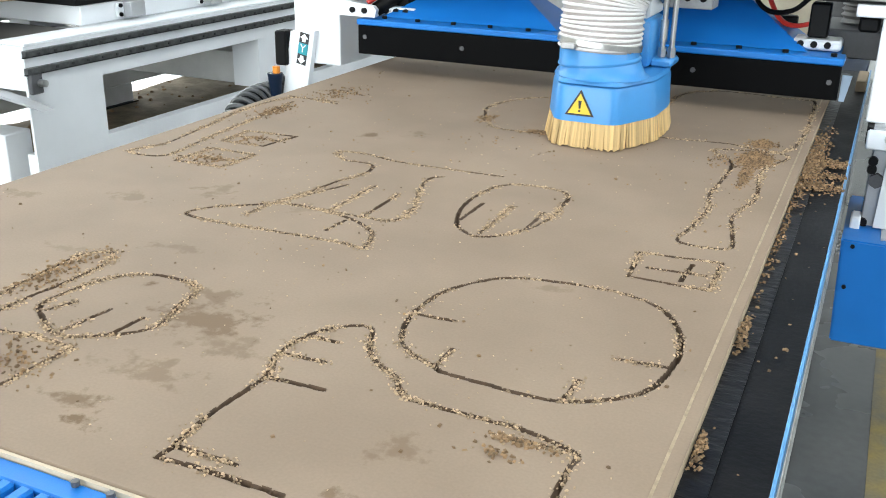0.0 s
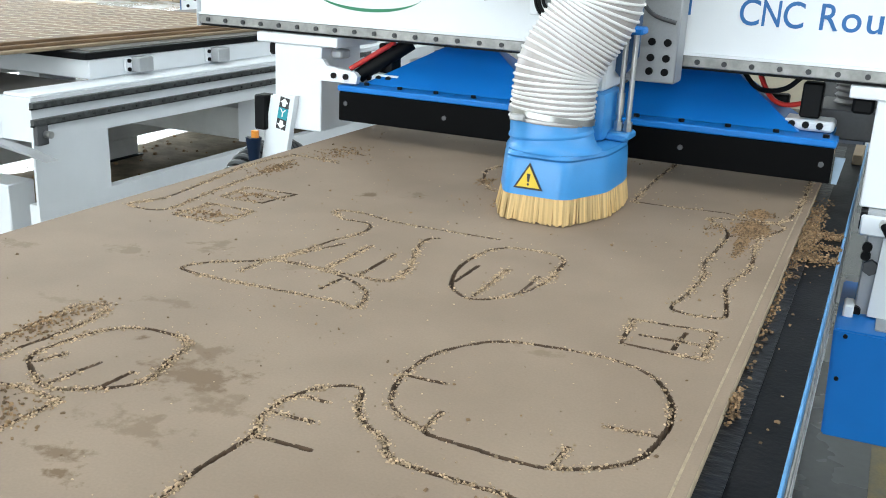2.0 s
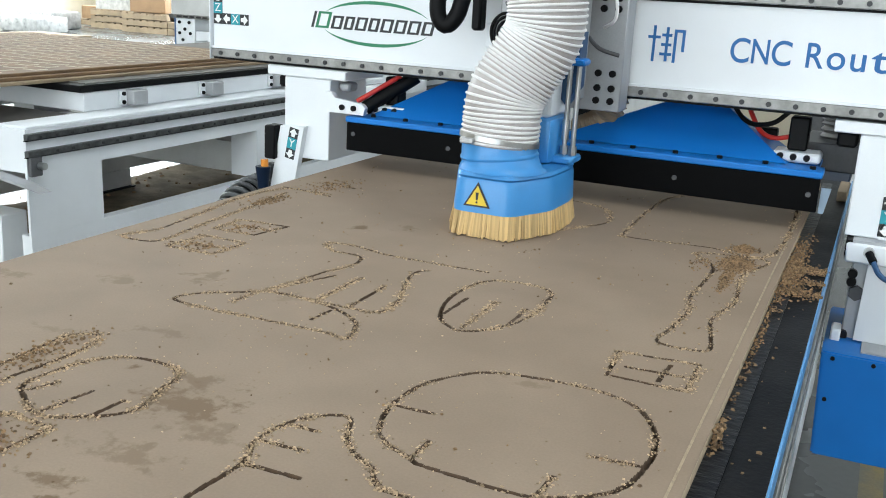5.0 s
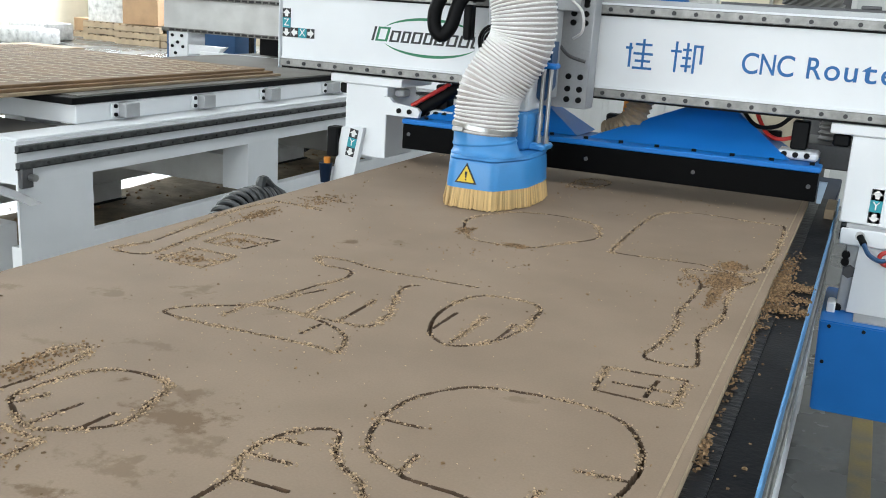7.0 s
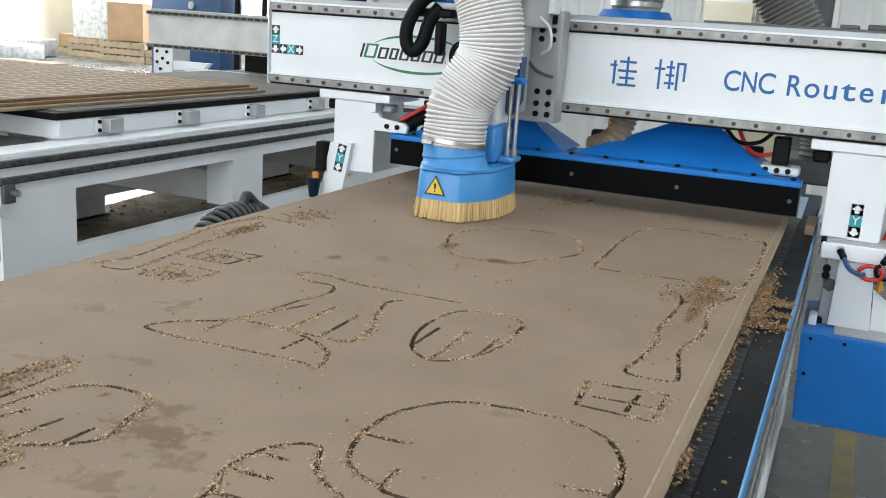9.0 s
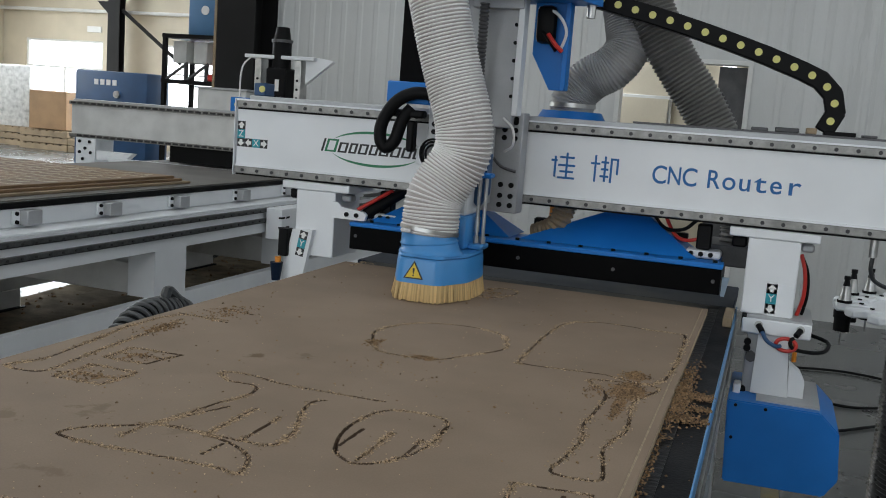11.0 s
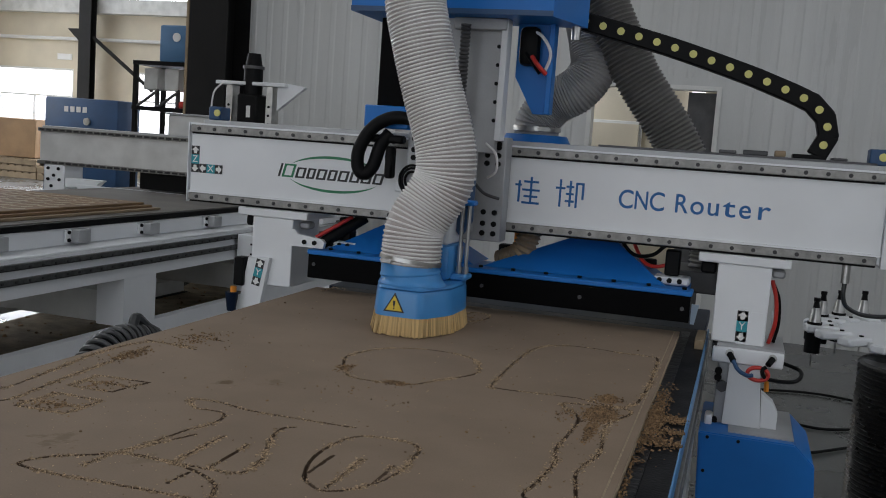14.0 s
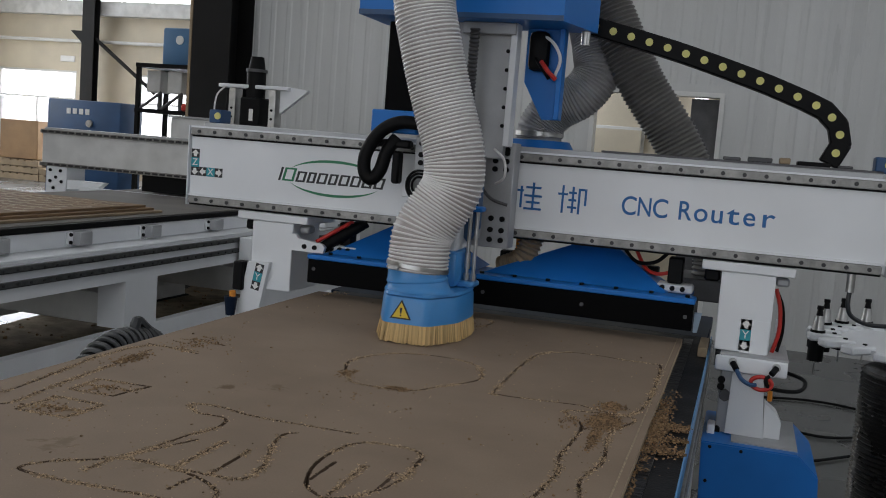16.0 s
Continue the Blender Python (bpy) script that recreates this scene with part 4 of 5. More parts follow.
for k, w in enumerate((0.014, 0.05, 0.041, 0.036, 0.041, 0.038, 0.042, 0.041, 0.042, 0.041)):
    h = 0.045 if k < 2 else 0.036
    z0, t, lean = LZ - 0.02, 0.0085, 0.27
    bm = bmesh.new()
    for u0, u1, v0, v1 in ((0, t, 0, h), (w - 0.007 - t, w - 0.007, 0, h), (t, w - 0.007 - t, 0, t * 0.7), (t, w - 0.007 - t, h - t * 0.7, h)) if w > 0.02 else ((0, 0.008, 0, h),):
        prism([(x + u0 + v0 * lean, z0 + v0), (x + u1 + v0 * lean, z0 + v0), (x + u1 + v1 * lean, z0 + v1), (x + u0 + v1 * lean, z0 + v1)], "y", -0.0012, -0.0004, bm)
    part("logo_bar", bm, GREEN if k == 1 else INK, gantry)
    x += w

# black brush bar and blue hood in front of the columns
bar = part("front_board", box(-1.212, 0.027, -0.06, -0.045, 0.846, 0.924, 0.002), BLACKBAR, gantry, "long black front board")
part("hood_edge", box(-1.215, 0.03, -0.064, 0.02, 0.9242, 0.94, 0.003), BLUE, gantry, "blue folded hood edge")
part("hood_plate", box(-1.20, 0.015, 0.0202, 0.16, 0.928, 0.938), BLUE, gantry)
for x0, x1, a0, a1 in ((-0.63, -0.055, -0.375, -0.23), (-1.17, -0.66, -1.0, -0.86)):
    bm = bmesh.new()
    base = [bm.verts.new(p) for p in ((x0, 0.0, 0.941), (x1, 0.0, 0.941), (x1, 0.2, 0.941), (x0, 0.2, 0.941))]
    top = [bm.verts.new(p) for p in ((a0, 0.17, 1.045), (a1, 0.17, 1.045), (a1, 0.2, 1.045), (a0, 0.2, 1.045))]
    bm.faces.new(top)
    for i in range(4):
        bm.faces.new((base[i], base[(i + 1) % 4], top[(i + 1) % 4], top[i]))
    part("suction_hood", bm, BLUE, gantry, "blue sheet-metal suction hood")
sb = part("hood_bolt", rod((0, 0, 0), (0, 0, 0.007), 0.007, 8), BLACK, gantry, at=pose(-1.15, -0.02, 0.94))
for k in range(1, 12):
    more("hood_bolt", sb, pose(-1.15 + k * 0.105, -0.03, 0.94))
fb = part("board_screw", rod((0, 0, 0), (0, -0.003, 0), 0.006, 12), DGREY, gantry, at=pose(-1.19, -0.0602, 0.893))
for x in (-0.9, -0.61, -0.30, 0.005):
    more("board_screw", fb, pose(x, -0.0602, 0.886))
part("rear_skirt", box(-1.19, 0.0, 0.05, 0.065, 0.846, 0.926), NAVY, gantry, "dark navy rear skirt")
part("side_flap", prism([(0.028, 0.83), (0.04, 0.83), (0.05, 0.89), (0.028, 0.89)], "y", 0.02, 0.032), PALEBLUE, gantry, "pale sheet flap at the hood's end")
for x in (-0.045, -1.14):
    part("cylinder_bracket", box(x - 0.05, x + 0.06, 0.03, 0.12, 0.941, 0.965, 0.006), WHITE, gantry)
    part("cylinder", box(x - 0.02, x + 0.025, 0.06, 0.11, 0.966, 1.045, 0.004), BLACK, gantry)
    for d in (-0.03, 0.0, 0.03):
        part("bracket_bolt", rod((x + d, 0.029, 0.955), (x + d, 0.022, 0.955), 0.008, 8), BLACK, gantry)
part("slanted_cylinder", rod((-1.20, 0.02, 0.955), (-1.08, 0.10, 1.05), 0.02, 10), BLACK, gantry)
part("slanted_strip", rod((-1.215, 0.0, 0.975), (-1.115, 0.07, 1.05), 0.007, 8), RED, gantry)
part("side_bracket", prism([(-1.292, 1.0), (-1.268, 1.0), (-1.255, 0.985), (-1.17, 0.975), (-1.16, 0.965), (-1.165, 0.945), (-1.28, 0.945)], "y", -0.052, -0.035), WHITE, gantry)
for dx in (-1.232, -1.195):
    part("bracket_bolt", rod((dx, -0.0522, 0.962), (dx, -0.058, 0.962), 0.008, 10), BLACK, gantry)
part("air_hose", tube(smooth_line([(-0.18, 0.15, 1.06), (-0.14, 0.12, 1.0), (-0.10, 0.1, 0.985), (-0.045, 0.08, 1.0)], 0.01), 0.006, 8), RED, gantry)
part("air_hose", tube(smooth_line([(-0.22, 0.15, 1.06), (-0.17, 0.12, 1.015), (-0.11, 0.1, 1.02), (-0.07, 0.1, 1.055)], 0.01), 0.006, 8), BLACK, gantry)
part("valve", box(-0.20, -0.10, 0.16, 0.2, 0.975, 1.0, 0.004), BLACK, gantry)
part("valve", box(-0.62, -0.5, 0.16, 0.2, 0.965, 1.0, 0.004), BLACK, gantry)
part("marker_post", box(-0.555, -0.535, 0.1, 0.12, 0.94, 1.06, 0.002), ORANGE, gantry, "upright orange marker strip")
part("tan_hose", ribbed([(-0.50, 0.1, 1.06), (-0.53, 0.1, 0.985), (-0.60, 0.12, 0.945)], 0.040, 0.016, 0.2, 20), HOSETAN, gantry)
# tray and rear suction hoses
part("hose_flange", rod((-0.56, 0.34, 1.346), (-0.56, 0.34, 1.372), 0.12, 28, 0.105), BLUE, gantry, "round blue hose flange")
part("flange_shelf", box(-0.72, -0.40, 0.222, 0.46, 1.33, 1.345), GREY, gantry)
part("rear_hose", ribbed([(-0.56, 0.34, 1.372), (-0.557, 0.34, 1.42), (-0.51, 0.34, 1.485), (-0.43, 0.34, 1.535), (-0.385, 0.35, 1.61), (-0.40, 0.37, 1.70), (-0.43, 0.4, 1.85), (-0.43, 0.42, 2.3)], 0.08, 0.0095, 0.055, 28), HOSEGREY, gantry, "grey ribbed suction hose")
part("hose_clamp", rod((-0.56, 0.34, 1.385), (-0.56, 0.34, 1.40), 0.083, 28), STEEL, gantry)
part("diagonal_hose", ribbed([(-0.62, 0.32, 2.4), (-0.47, 0.32, 2.0), (-0.365, 0.32, 1.83), (-0.24, 0.32, 1.60), (-0.085, 0.34, 1.376), (0.05, 0.36, 1.1), (0.07, 0.36, 0.96)], 0.079, 0.0145, 0.09, 28), HOSECHAR, gantry, "dark grey ribbed suction hose")
part("hose_socket", box(-0.04, 0.18, 0.216, 0.47, 0.90, 0.97, 0.004), DGREY, gantry)
for x0, x1, z1, m in ((0.06, 0.11, 1.362, DGREY), (0.13, 0.2, 1.366, HOSEDARK), (0.22, 0.25, 1.37, PALLET), (0.27, 0.36, 1.364, BLACK), (0.38, 0.42, 1.36, DGREY)):
    part("tray_clip", box(x0, x1, 0.06, 0.15, 1.3522, z1, 0.002), m, gantry)
part("hanging_fitting", rod((0.45, 0.05, 1.0615), (0.45, 0.05, 1.0), 0.012, 10), STEEL, gantry)
part("hanging_cable", tube(smooth_line([(0.45, 0.05, 1.0), (0.45, 0.05, 0.96), (0.47, 0.07, 0.925), (0.54, 0.1, 0.905), (0.70, 0.15, 0.92)], 0.012), 0.0065, 8), HOSEDARK, gantry, "dark cable hanging from the beam")
part("chain_tray", box(-0.30, 0.50, 0.05, 0.2, 1.3455, 1.352), DGREY, gantry)

# ---- the head carriage; its x = 0 is the middle of the dust shoe ----
car = thing("head_carriage", "grey steel head carriage with ball screw and blue motor housing", "carriage")
part("saddle", box(-0.172, 0.148, -0.09, -0.018, 1.03, 1.352, 0.003), GREY, car, "grey drilled saddle plate")
ab = part("saddle_bolt", bolt_mesh(0.0085, 0.006, 12), BLACK, car, at=pose(0.125, -0.0902, 1.32))
for x in (-0.15, -0.115, 0.09, 0.125):
    for z in (1.055, 1.085, 1.12, 1.27, 1.295, 1.33):
        more("saddle_bolt", ab, pose(x, -0.0902, z))
part("z_plate", box(-0.06, 0.118, -0.12, -0.092, 1.30, 1.72, 0.003), GREY, car, "grey vertical slide plate")
part("z_rail", box(0.1185, 0.138, -0.145, -0.092, 1.34, 1.70, 0.002), WHITE, car)
part("top_bearing", box(-0.03, 0.135, -0.15, -0.121, 1.665, 1.70, 0.003), GREY, car)
screw = smooth_line([(0.012, -0.16, 1.25), (0.012, -0.16, 1.45), (0.012, -0.16, 1.68)], 0.004)
part("ball_screw", tube(screw, 0.0155, 12, wave=lambda i: 1.0 if i % 3 else 0.72), DGREY, car, "dark ball screw")
zb = part("slide_bolt", bolt_mesh(0.006, 0.004, 10), BLACK, car, at=pose(0.108, -0.1202, 1.40))
for k in range(1, 6):
    more("slide_bolt", zb, pose(0.108, -0.1202, 1.40 + k * 0.055))
hb = prism([(-0.335, -0.22), (0.285, -0.22), (0.345, 0.02), (-0.335, 0.02)], "z", 1.70, 2.08)
part("motor_housing", hb, BLUE, car, "large blue motor housing")
part("housing_lip", box(-0.335, 0.285, -0.224, -0.221, 1.70, 1.715), DARKBLUE, car)
part("emblem", box(-0.02, 0.02, -0.2235, -0.2205, 1.76, 1.80, 0.001), STEEL, car, "small steel emblem")
part("back_panel", box(-0.285, -0.062, -0.09, -0.02, 1.36, 1.699, 0.003), BLACKBAR, car, "black cover panel")
part("blue_shelf", box(-0.31, -0.16, -0.13, -0.0185, 1.355, 1.425, 0.004), BLUE, car)
loop = smooth_line([(-0.12, -0.15, 1.385), (-0.20, -0.16, 1.388), (-0.262, -0.165, 1.355), (-0.302, -0.168, 1.29), (-0.306, -0.168, 1.235), (-0.285, -0.165, 1.208), (-0.26, -0.155, 1.235), (-0.243, -0.145, 1.30), (-0.215, -0.13, 1.345)], 0.008)
part("cable_loop", tube(loop, 0.0205, 12), BLACK, car, "thick black looped cable", smooth=True)
part("cable_clip", box(-0.225, -0.2, -0.15, -0.11, 1.20, 1.30, 0.006), BLACK, car)
part("cable_clip", box(-0.29, -0.17, -0.15, -0.11, 1.31, 1.335, 0.006), BLACK, car)
part("white_tab", box(-0.2, -0.176, -0.11, -0.09, 1.16, 1.22, 0.003), WHITE, car)
for r in (0.024, 0.034, 0.042):
    part("thin_cable", ring((-0.14, -0.12, 1.2), r, 0.004, sz=1.1), BLACK, car)
fin = prism([(0.142, 1.70), (0.245, 1.70), (0.245, 1.43), (0.205, 1.43), (0.142, 1.54)], "y", -0.03, -0.01)
part("side_fin", fin, BLUE, car, "blue bracket fin")
part("fan", box(0.155, 0.218, -0.075, -0.031, 1.572, 1.69, 0.018, seg=2), BLACK, car, "black fan housing")
part("fin_flange", box(0.2452, 0.262, -0.06, -0.008, 1.43, 1.70, 0.002), BLUE, car)
part("fin_cable", tube(smooth_line([(0.16, -0.06, 1.68), (0.22, -0.07, 1.665), (0.255, -0.07, 1.61), (0.235, -0.06, 1.545)], 0.008), 0.005, 8), WHITE, car)
part("fin_cable", tube(smooth_line([(0.20, -0.08, 1.60), (0.225, -0.085, 1.57), (0.25, -0.07, 1.545)], 0.008), 0.007, 8), RED, car)
part("fin_cable", tube(smooth_line([(0.18, -0.07, 1.61), (0.205, -0.08, 1.58), (0.225, -0.06, 1.55)], 0.008), 0.006, 8), BLACK, car)
part("fitting", rod((0.315, -0.01, 1.66), (0.315, -0.01, 1.7), 0.014, 10), STEEL, car)
part("air_line", tube(smooth_line([(0.09, -0.12, 1.33), (0.13, -0.15, 1.30), (0.135, -0.15, 1.25), (0.10, -0.12, 1.225)], 0.008), 0.004, 8), HOSE, car)
part("air_line", tube(smooth_line([(0.06, -0.12, 1.21), (0.10, -0.14, 1.18), (0.15, -0.13, 1.165)], 0.008), 0.005, 8), DGREY, car)
part("hose_arm", box(-0.06, 0.06, -0.52, 0.0, 2.6, 2.66, 0.004), BLUE, car, "blue arm that carries the hose")
part("arm_post", box(-0.04, 0.04, -0.06, 0.0, 2.081, 2.599, 0.004), BLUE, car)
# drag chain from the housing down to the beam
chain = thing("drag_chain", "black plastic drag chain with pale yellow pins", "cable chain")
cl = smooth_line([(0.30, 0.1, 1.735), (0.357, 0.1, 1.721), (0.582, 0.1, 1.664), (0.803, 0.1, 1.596), (0.912, 0.1, 1.557), (1.019, 0.1, 1.512), (1.057, 0.1, 1.467), (1.066, 0.1, 1.412), (1.045, 0.1, 1.372), (1.03, 0.1, 1.355)], 0.0575)
link_bm = box(-0.037, 0.037, -0.032, 0.032, -0.028, 0.028, 0.004)
pin_bm = rod((0, -0.0325, 0), (0, -0.036, 0), 0.0115, 14)
first = None
for a, b in zip(cl, cl[1:]):
    m = (a + b) / 2
    q = Matrix.Translation(m) @ pose(0, 0, 0, 0, -math.degrees(math.atan2(b.z - a.z, b.x - a.x)), 0)
    if first is None:
        first = part("link", link_bm, BLACK, chain, at=q)
        pin = part("pin", pin_bm, PALEYELLOW, first, "pale yellow pin")
    else:
        o = more("link", first, q)
        p = new("pin", pin.data)
        p.parent = o

# ---- the dust shoe and spindle; x = 0 is its middle ----
head = thing("dust_shoe", "blue dust shoe with straw brush skirt and yellow warning triangle", "dust shoe")


def shoe_outline(grow):
    pts = [(-0.06, -0.565), (0.063, -0.565), (0.113, -0.45), (0.116, -0.33), (0.106, -0.265), (0.08, -0.235), (-0.08, -0.235), (-0.106, -0.265), (-0.114, -0.33), (-0.11, -0.45)]
    c = Vector((0, -0.40))
    out = []
    for p in pts:
        d = Vector(p) - c
        out.append(tuple(c + d * (1 + grow / d.length)))
    return out


def rounded(poly, r=0.024, n=4):
    out = []
    k = len(poly)
    for i in range(k):
        a, b, c = Vector(poly[i - 1]), Vector(poly[i]), Vector(poly[(i + 1) % k])
        u, w = (a - b).normalized(), (c - b).normalized()
        rr = min(r, (a - b).length / 2.2, (c - b).length / 2.2)
        for j in range(n + 1):
            t = j / n
            out.append(tuple(b + u * rr * (1 - t) ** 2 + w * rr * t ** 2))
    return out


def loft(levels):
    bm = bmesh.new()
    rings = [[bm.verts.new((x, y, z)) for x, y in poly] for poly, z in levels]
    for a, b in zip(rings, rings[1:]):
        for k in range(len(a)):
            j = (k + 1) % len(a)
            bm.faces.new((a[k], a[j], b[j], b[k]))
    bm.faces.new(rings[0]), bm.faces.new(rings[-1])
    return bm


part("shoe_body", loft([(rounded(shoe_outline(0.002)), 0.852), (rounded(shoe_outline(0.001)), 0.86), (rounded(shoe_outline(-0.003)), 0.915), (rounded(shoe_outline(-0.006)), 0.922), (rounded(shoe_outline(-0.014)), 0.926)]), SHOEBLUE, head)
part("shoe_flange", loft([(rounded(shoe_outline(-0.004)), 0.9262), (rounded(shoe_outline(-0.008)), 0.934)]), SHOEBLUE, head)
# hose port at the front
port = bmesh.new()
rows_ = []
for px_, r_, z_, k_ in ((0.006, 0.094, 0.9342, 0.0), (0.004, 0.089, 0.938, 0.0), (0.001, 0.0845, 0.946, 0.04), (-0.002, 0.0815, 0.957, 0.10), (-0.003, 0.0838, 0.9605, 0.10), (-0.0035, 0.0836, 0.9635, 0.10), (-0.004, 0.0808, 0.968, 0.08), (-0.006, 0.0795, 0.992, 0.0)):
    rows_.append([port.verts.new((px_ + r_ * math.cos(math.pi * k / 18), -0.4715 + r_ * math.sin(math.pi * k / 18), z_ + k_ * r_ * math.cos(math.pi * k / 18))) for k in range(36)])
for a, b in zip(rows_, rows_[1:]):
    for k in range(36):
        port.faces.new((a[k], a[(k + 1) % 36], b[(k + 1) % 36], b[k]))
port.faces.new(rows_[0]), port.faces.new(rows_[-1])
part("hose_port", port, SHOEBLUE, head)
part("spindle_sleeve", box(-0.055, 0.075, -0.375, -0.24, 0.9345, 1.035, 0.012, seg=2), SHOEBLUE, head, "blue spindle sleeve")
part("spindle", box(-0.045, 0.065, -0.36, -0.23, 1.0352, 1.22, 0.006), WHITE, head, "white spindle body")
part("spindle_knob", rod((0.02, -0.361, 1.055), (0.02, -0.37, 1.055), 0.012, 14), GREEN, head)
part("spindle_slide", box(-0.05, 0.07, -0.229, -0.125, 1.06, 1.30, 0.003), GREY, head)
part("rod_bracket", box(0.07, 0.118, -0.345, -0.27, 0.9345, 0.952, 0.005), SHOEBLUE, head)
for x in (0.088, 0.108):
    part("lift_rod", rod((x, -0.31, 0.952), (x, -0.31, 1.15), 0.0058, 12), STEEL, head, "bright steel lift rod")
    part("rod_nut", rod((x, -0.31, 0.953), (x, -0.31, 0.972), 0.0095, 6), STEEL, head)
part("lift_cylinder", rod((0.088, -0.31, 0.985), (0.088, -0.31, 1.03), 0.0085, 12), STEEL, head)
part("rod_cap", box(0.07, 0.125, -0.335, -0.285, 1.15, 1.165, 0.004), BLUE, head)
part("cylinder_body", prism([(0.04, 1.19), (0.10, 1.22), (0.10, 1.10), (0.075, 1.06), (0.04, 1.10)], "y", -0.29, -0.24), DARKBLUE, head)
part("air_fitting", box(0.072, 0.092, -0.3, -0.28, 1.26, 1.31, 0.004), RED, head)
# brush skirt: bristle tufts hanging from the shoe's rim
br = bmesh.new()
rngb = random.Random(5)
for layer, g0, g1 in ((0, 0.0, 0.009), (1, -0.008, -0.001)):
    up, low = rounded(shoe_outline(g0), 0.02, 4), rounded(shoe_outline(g1), 0.02, 4)
    n = len(up)
    for i in range(n):
        a, b = Vector(up[i]), Vector(up[(i + 1) % n])
        c, d = Vector(low[i]), Vector(low[(i + 1) % n])
        m = max(1, int((b - a).length / 0.0034))
        for k in range(m):
            t0, t1 = k / m, (k + 1.15) / m
            zz = 0.801 + rngb.random() * 0.004
            j = Vector((rngb.uniform(-1, 1), rngb.uniform(-1, 1))) * 0.002
            p, q, r, s = a.lerp(b, t0), a.lerp(b, t1), c.lerp(d, t1) + j, c.lerp(d, t0) + j
            inn = (Vector((0, -0.4)) - p).normalized() * 0.004
            vs = [br.verts.new((*p, 0.856)), br.verts.new((*q, 0.856)), br.verts.new((*(q + inn), 0.856)), br.verts.new((*(p + inn), 0.856)),
                  br.verts.new((*s, zz)), br.verts.new((*r, zz)), br.verts.new((*(r + inn), zz)), br.verts.new((*(s + inn), zz))]
            for f in ((0, 1, 5, 4), (1, 2, 6, 5), (2, 3, 7, 6), (3, 0, 4, 7), (0, 3, 2, 1), (4, 5, 6, 7)):
                br.faces.new([vs[v] for v in f])
part("brush_skirt", br, BRISTLE, head, "straw-coloured bristle skirt")
# warning triangle on the shoe's front
tri = lambda s, y0, y1: prism([(-0.03 * s, -0.0173 * s), (0.03 * s, -0.0173 * s), (0, 0.0347 * s)], "y", y0, y1)
wt = part("warning_triangle", tri(1.0, -0.001, 0.0), INK, head, "yellow warning triangle", at=pose(-0.010, -0.5655, 0.882, -3, 0, 0))
part("yellow_field", tri(0.78, -0.0018, -0.0011), YELLOW, wt)
part("mark", prism([(-0.0035, 0.013), (0.0035, 0.013), (0.0018, -0.003), (-0.0018, -0.003)], "y", -0.0025, -0.0019), INK, wt)
part("mark", rod((0, -0.0025, -0.0075), (0, -0.0019, -0.0075), 0.0024, 10), INK, wt)

# ---- the white suction hose, carried by the shoe ----
hose = thing("suction_hose", "white translucent ribbed suction hose on the dust shoe", "hose")
run = smooth_line([(-0.006, -0.472, 0.985), (-0.004, -0.47, 1.03), (0.0, -0.465, 1.09), (0.03, -0.45, 1.15), (0.062, -0.44, 1.21), (0.068, -0.44, 1.27), (0.055, -0.44, 1.34), (0.018, -0.44, 1.45), (-0.024, -0.45, 1.60), (-0.052, -0.45, 1.75), (-0.04, -0.45, 2.1), (0.0, -0.45, 2.598)], 0.0098)
part("hose_tube", tube(run, 0.0805, 36), HOSEWALL, hose, "milky translucent hose wall", smooth=True)
part("hose_coil", coil(run, 0.0815, 0.0031, 28, 6), HOSE, hose, "white plastic hose coil")
part("hose_clamp", rod((-0.006, -0.472, 0.991), (-0.005, -0.471, 1.002), 0.0862, 36), STEEL, hose, "bright steel hose clamp")
part("clamp_screw", box(-0.06, -0.03, -0.56, -0.545, 0.992, 1.004, 0.002), STEEL, hose)
# ---- the neighbouring router: bed, table top, gantry ----
nb = thing("neighbour_bed", "white steel router bed with cut-out sides and dark rails", "machine bed")
SX = -2.75


def side_panel(name, x, parent):
    """Bed side with openings and a thick lip: built from posts and rails."""
    ys = [2.03, 2.41, 3.49, 3.76, 4.84, 5.11, 6.2, 6.5]
    for i in range(2 if x == SX else 0, len(ys), 2):
        part("post", box(x - 0.16, x, ys[i], ys[i + 1], 0.291, 0.536), WHITE, parent)
    if x == SX:
        part("post_sheet", box(x - 0.012, x, ys[0], ys[1], 0.291, 0.536), WHITE, parent)
        part("post", box(x - 0.16, x - 0.0125, 2.36, ys[1], 0.291, 0.536), WHITE, parent)
    part("top_beam", box(x - 0.16, x, 2.03, 6.5, 0.5362, 0.70), WHITE, parent)
    if x == SX:
        part("foot_beam", box(x - 0.05, x, 2.03, 6.5, 0.10, 0.2908), WHITE, parent)
    else:
        for y in (2.2, 3.62, 4.97, 6.35):
            part("leg", box(x - 0.16, x, y - 0.1, y + 0.1, 0.1, 0.2908), WHITE, parent)
    for y in (2.25, 3.62, 4.97, 6.3):
        part("foot", box(x - 0.13, x - 0.03, y - 0.06, y + 0.06, 0.0, 0.0998, 0.004), BLACK, parent)


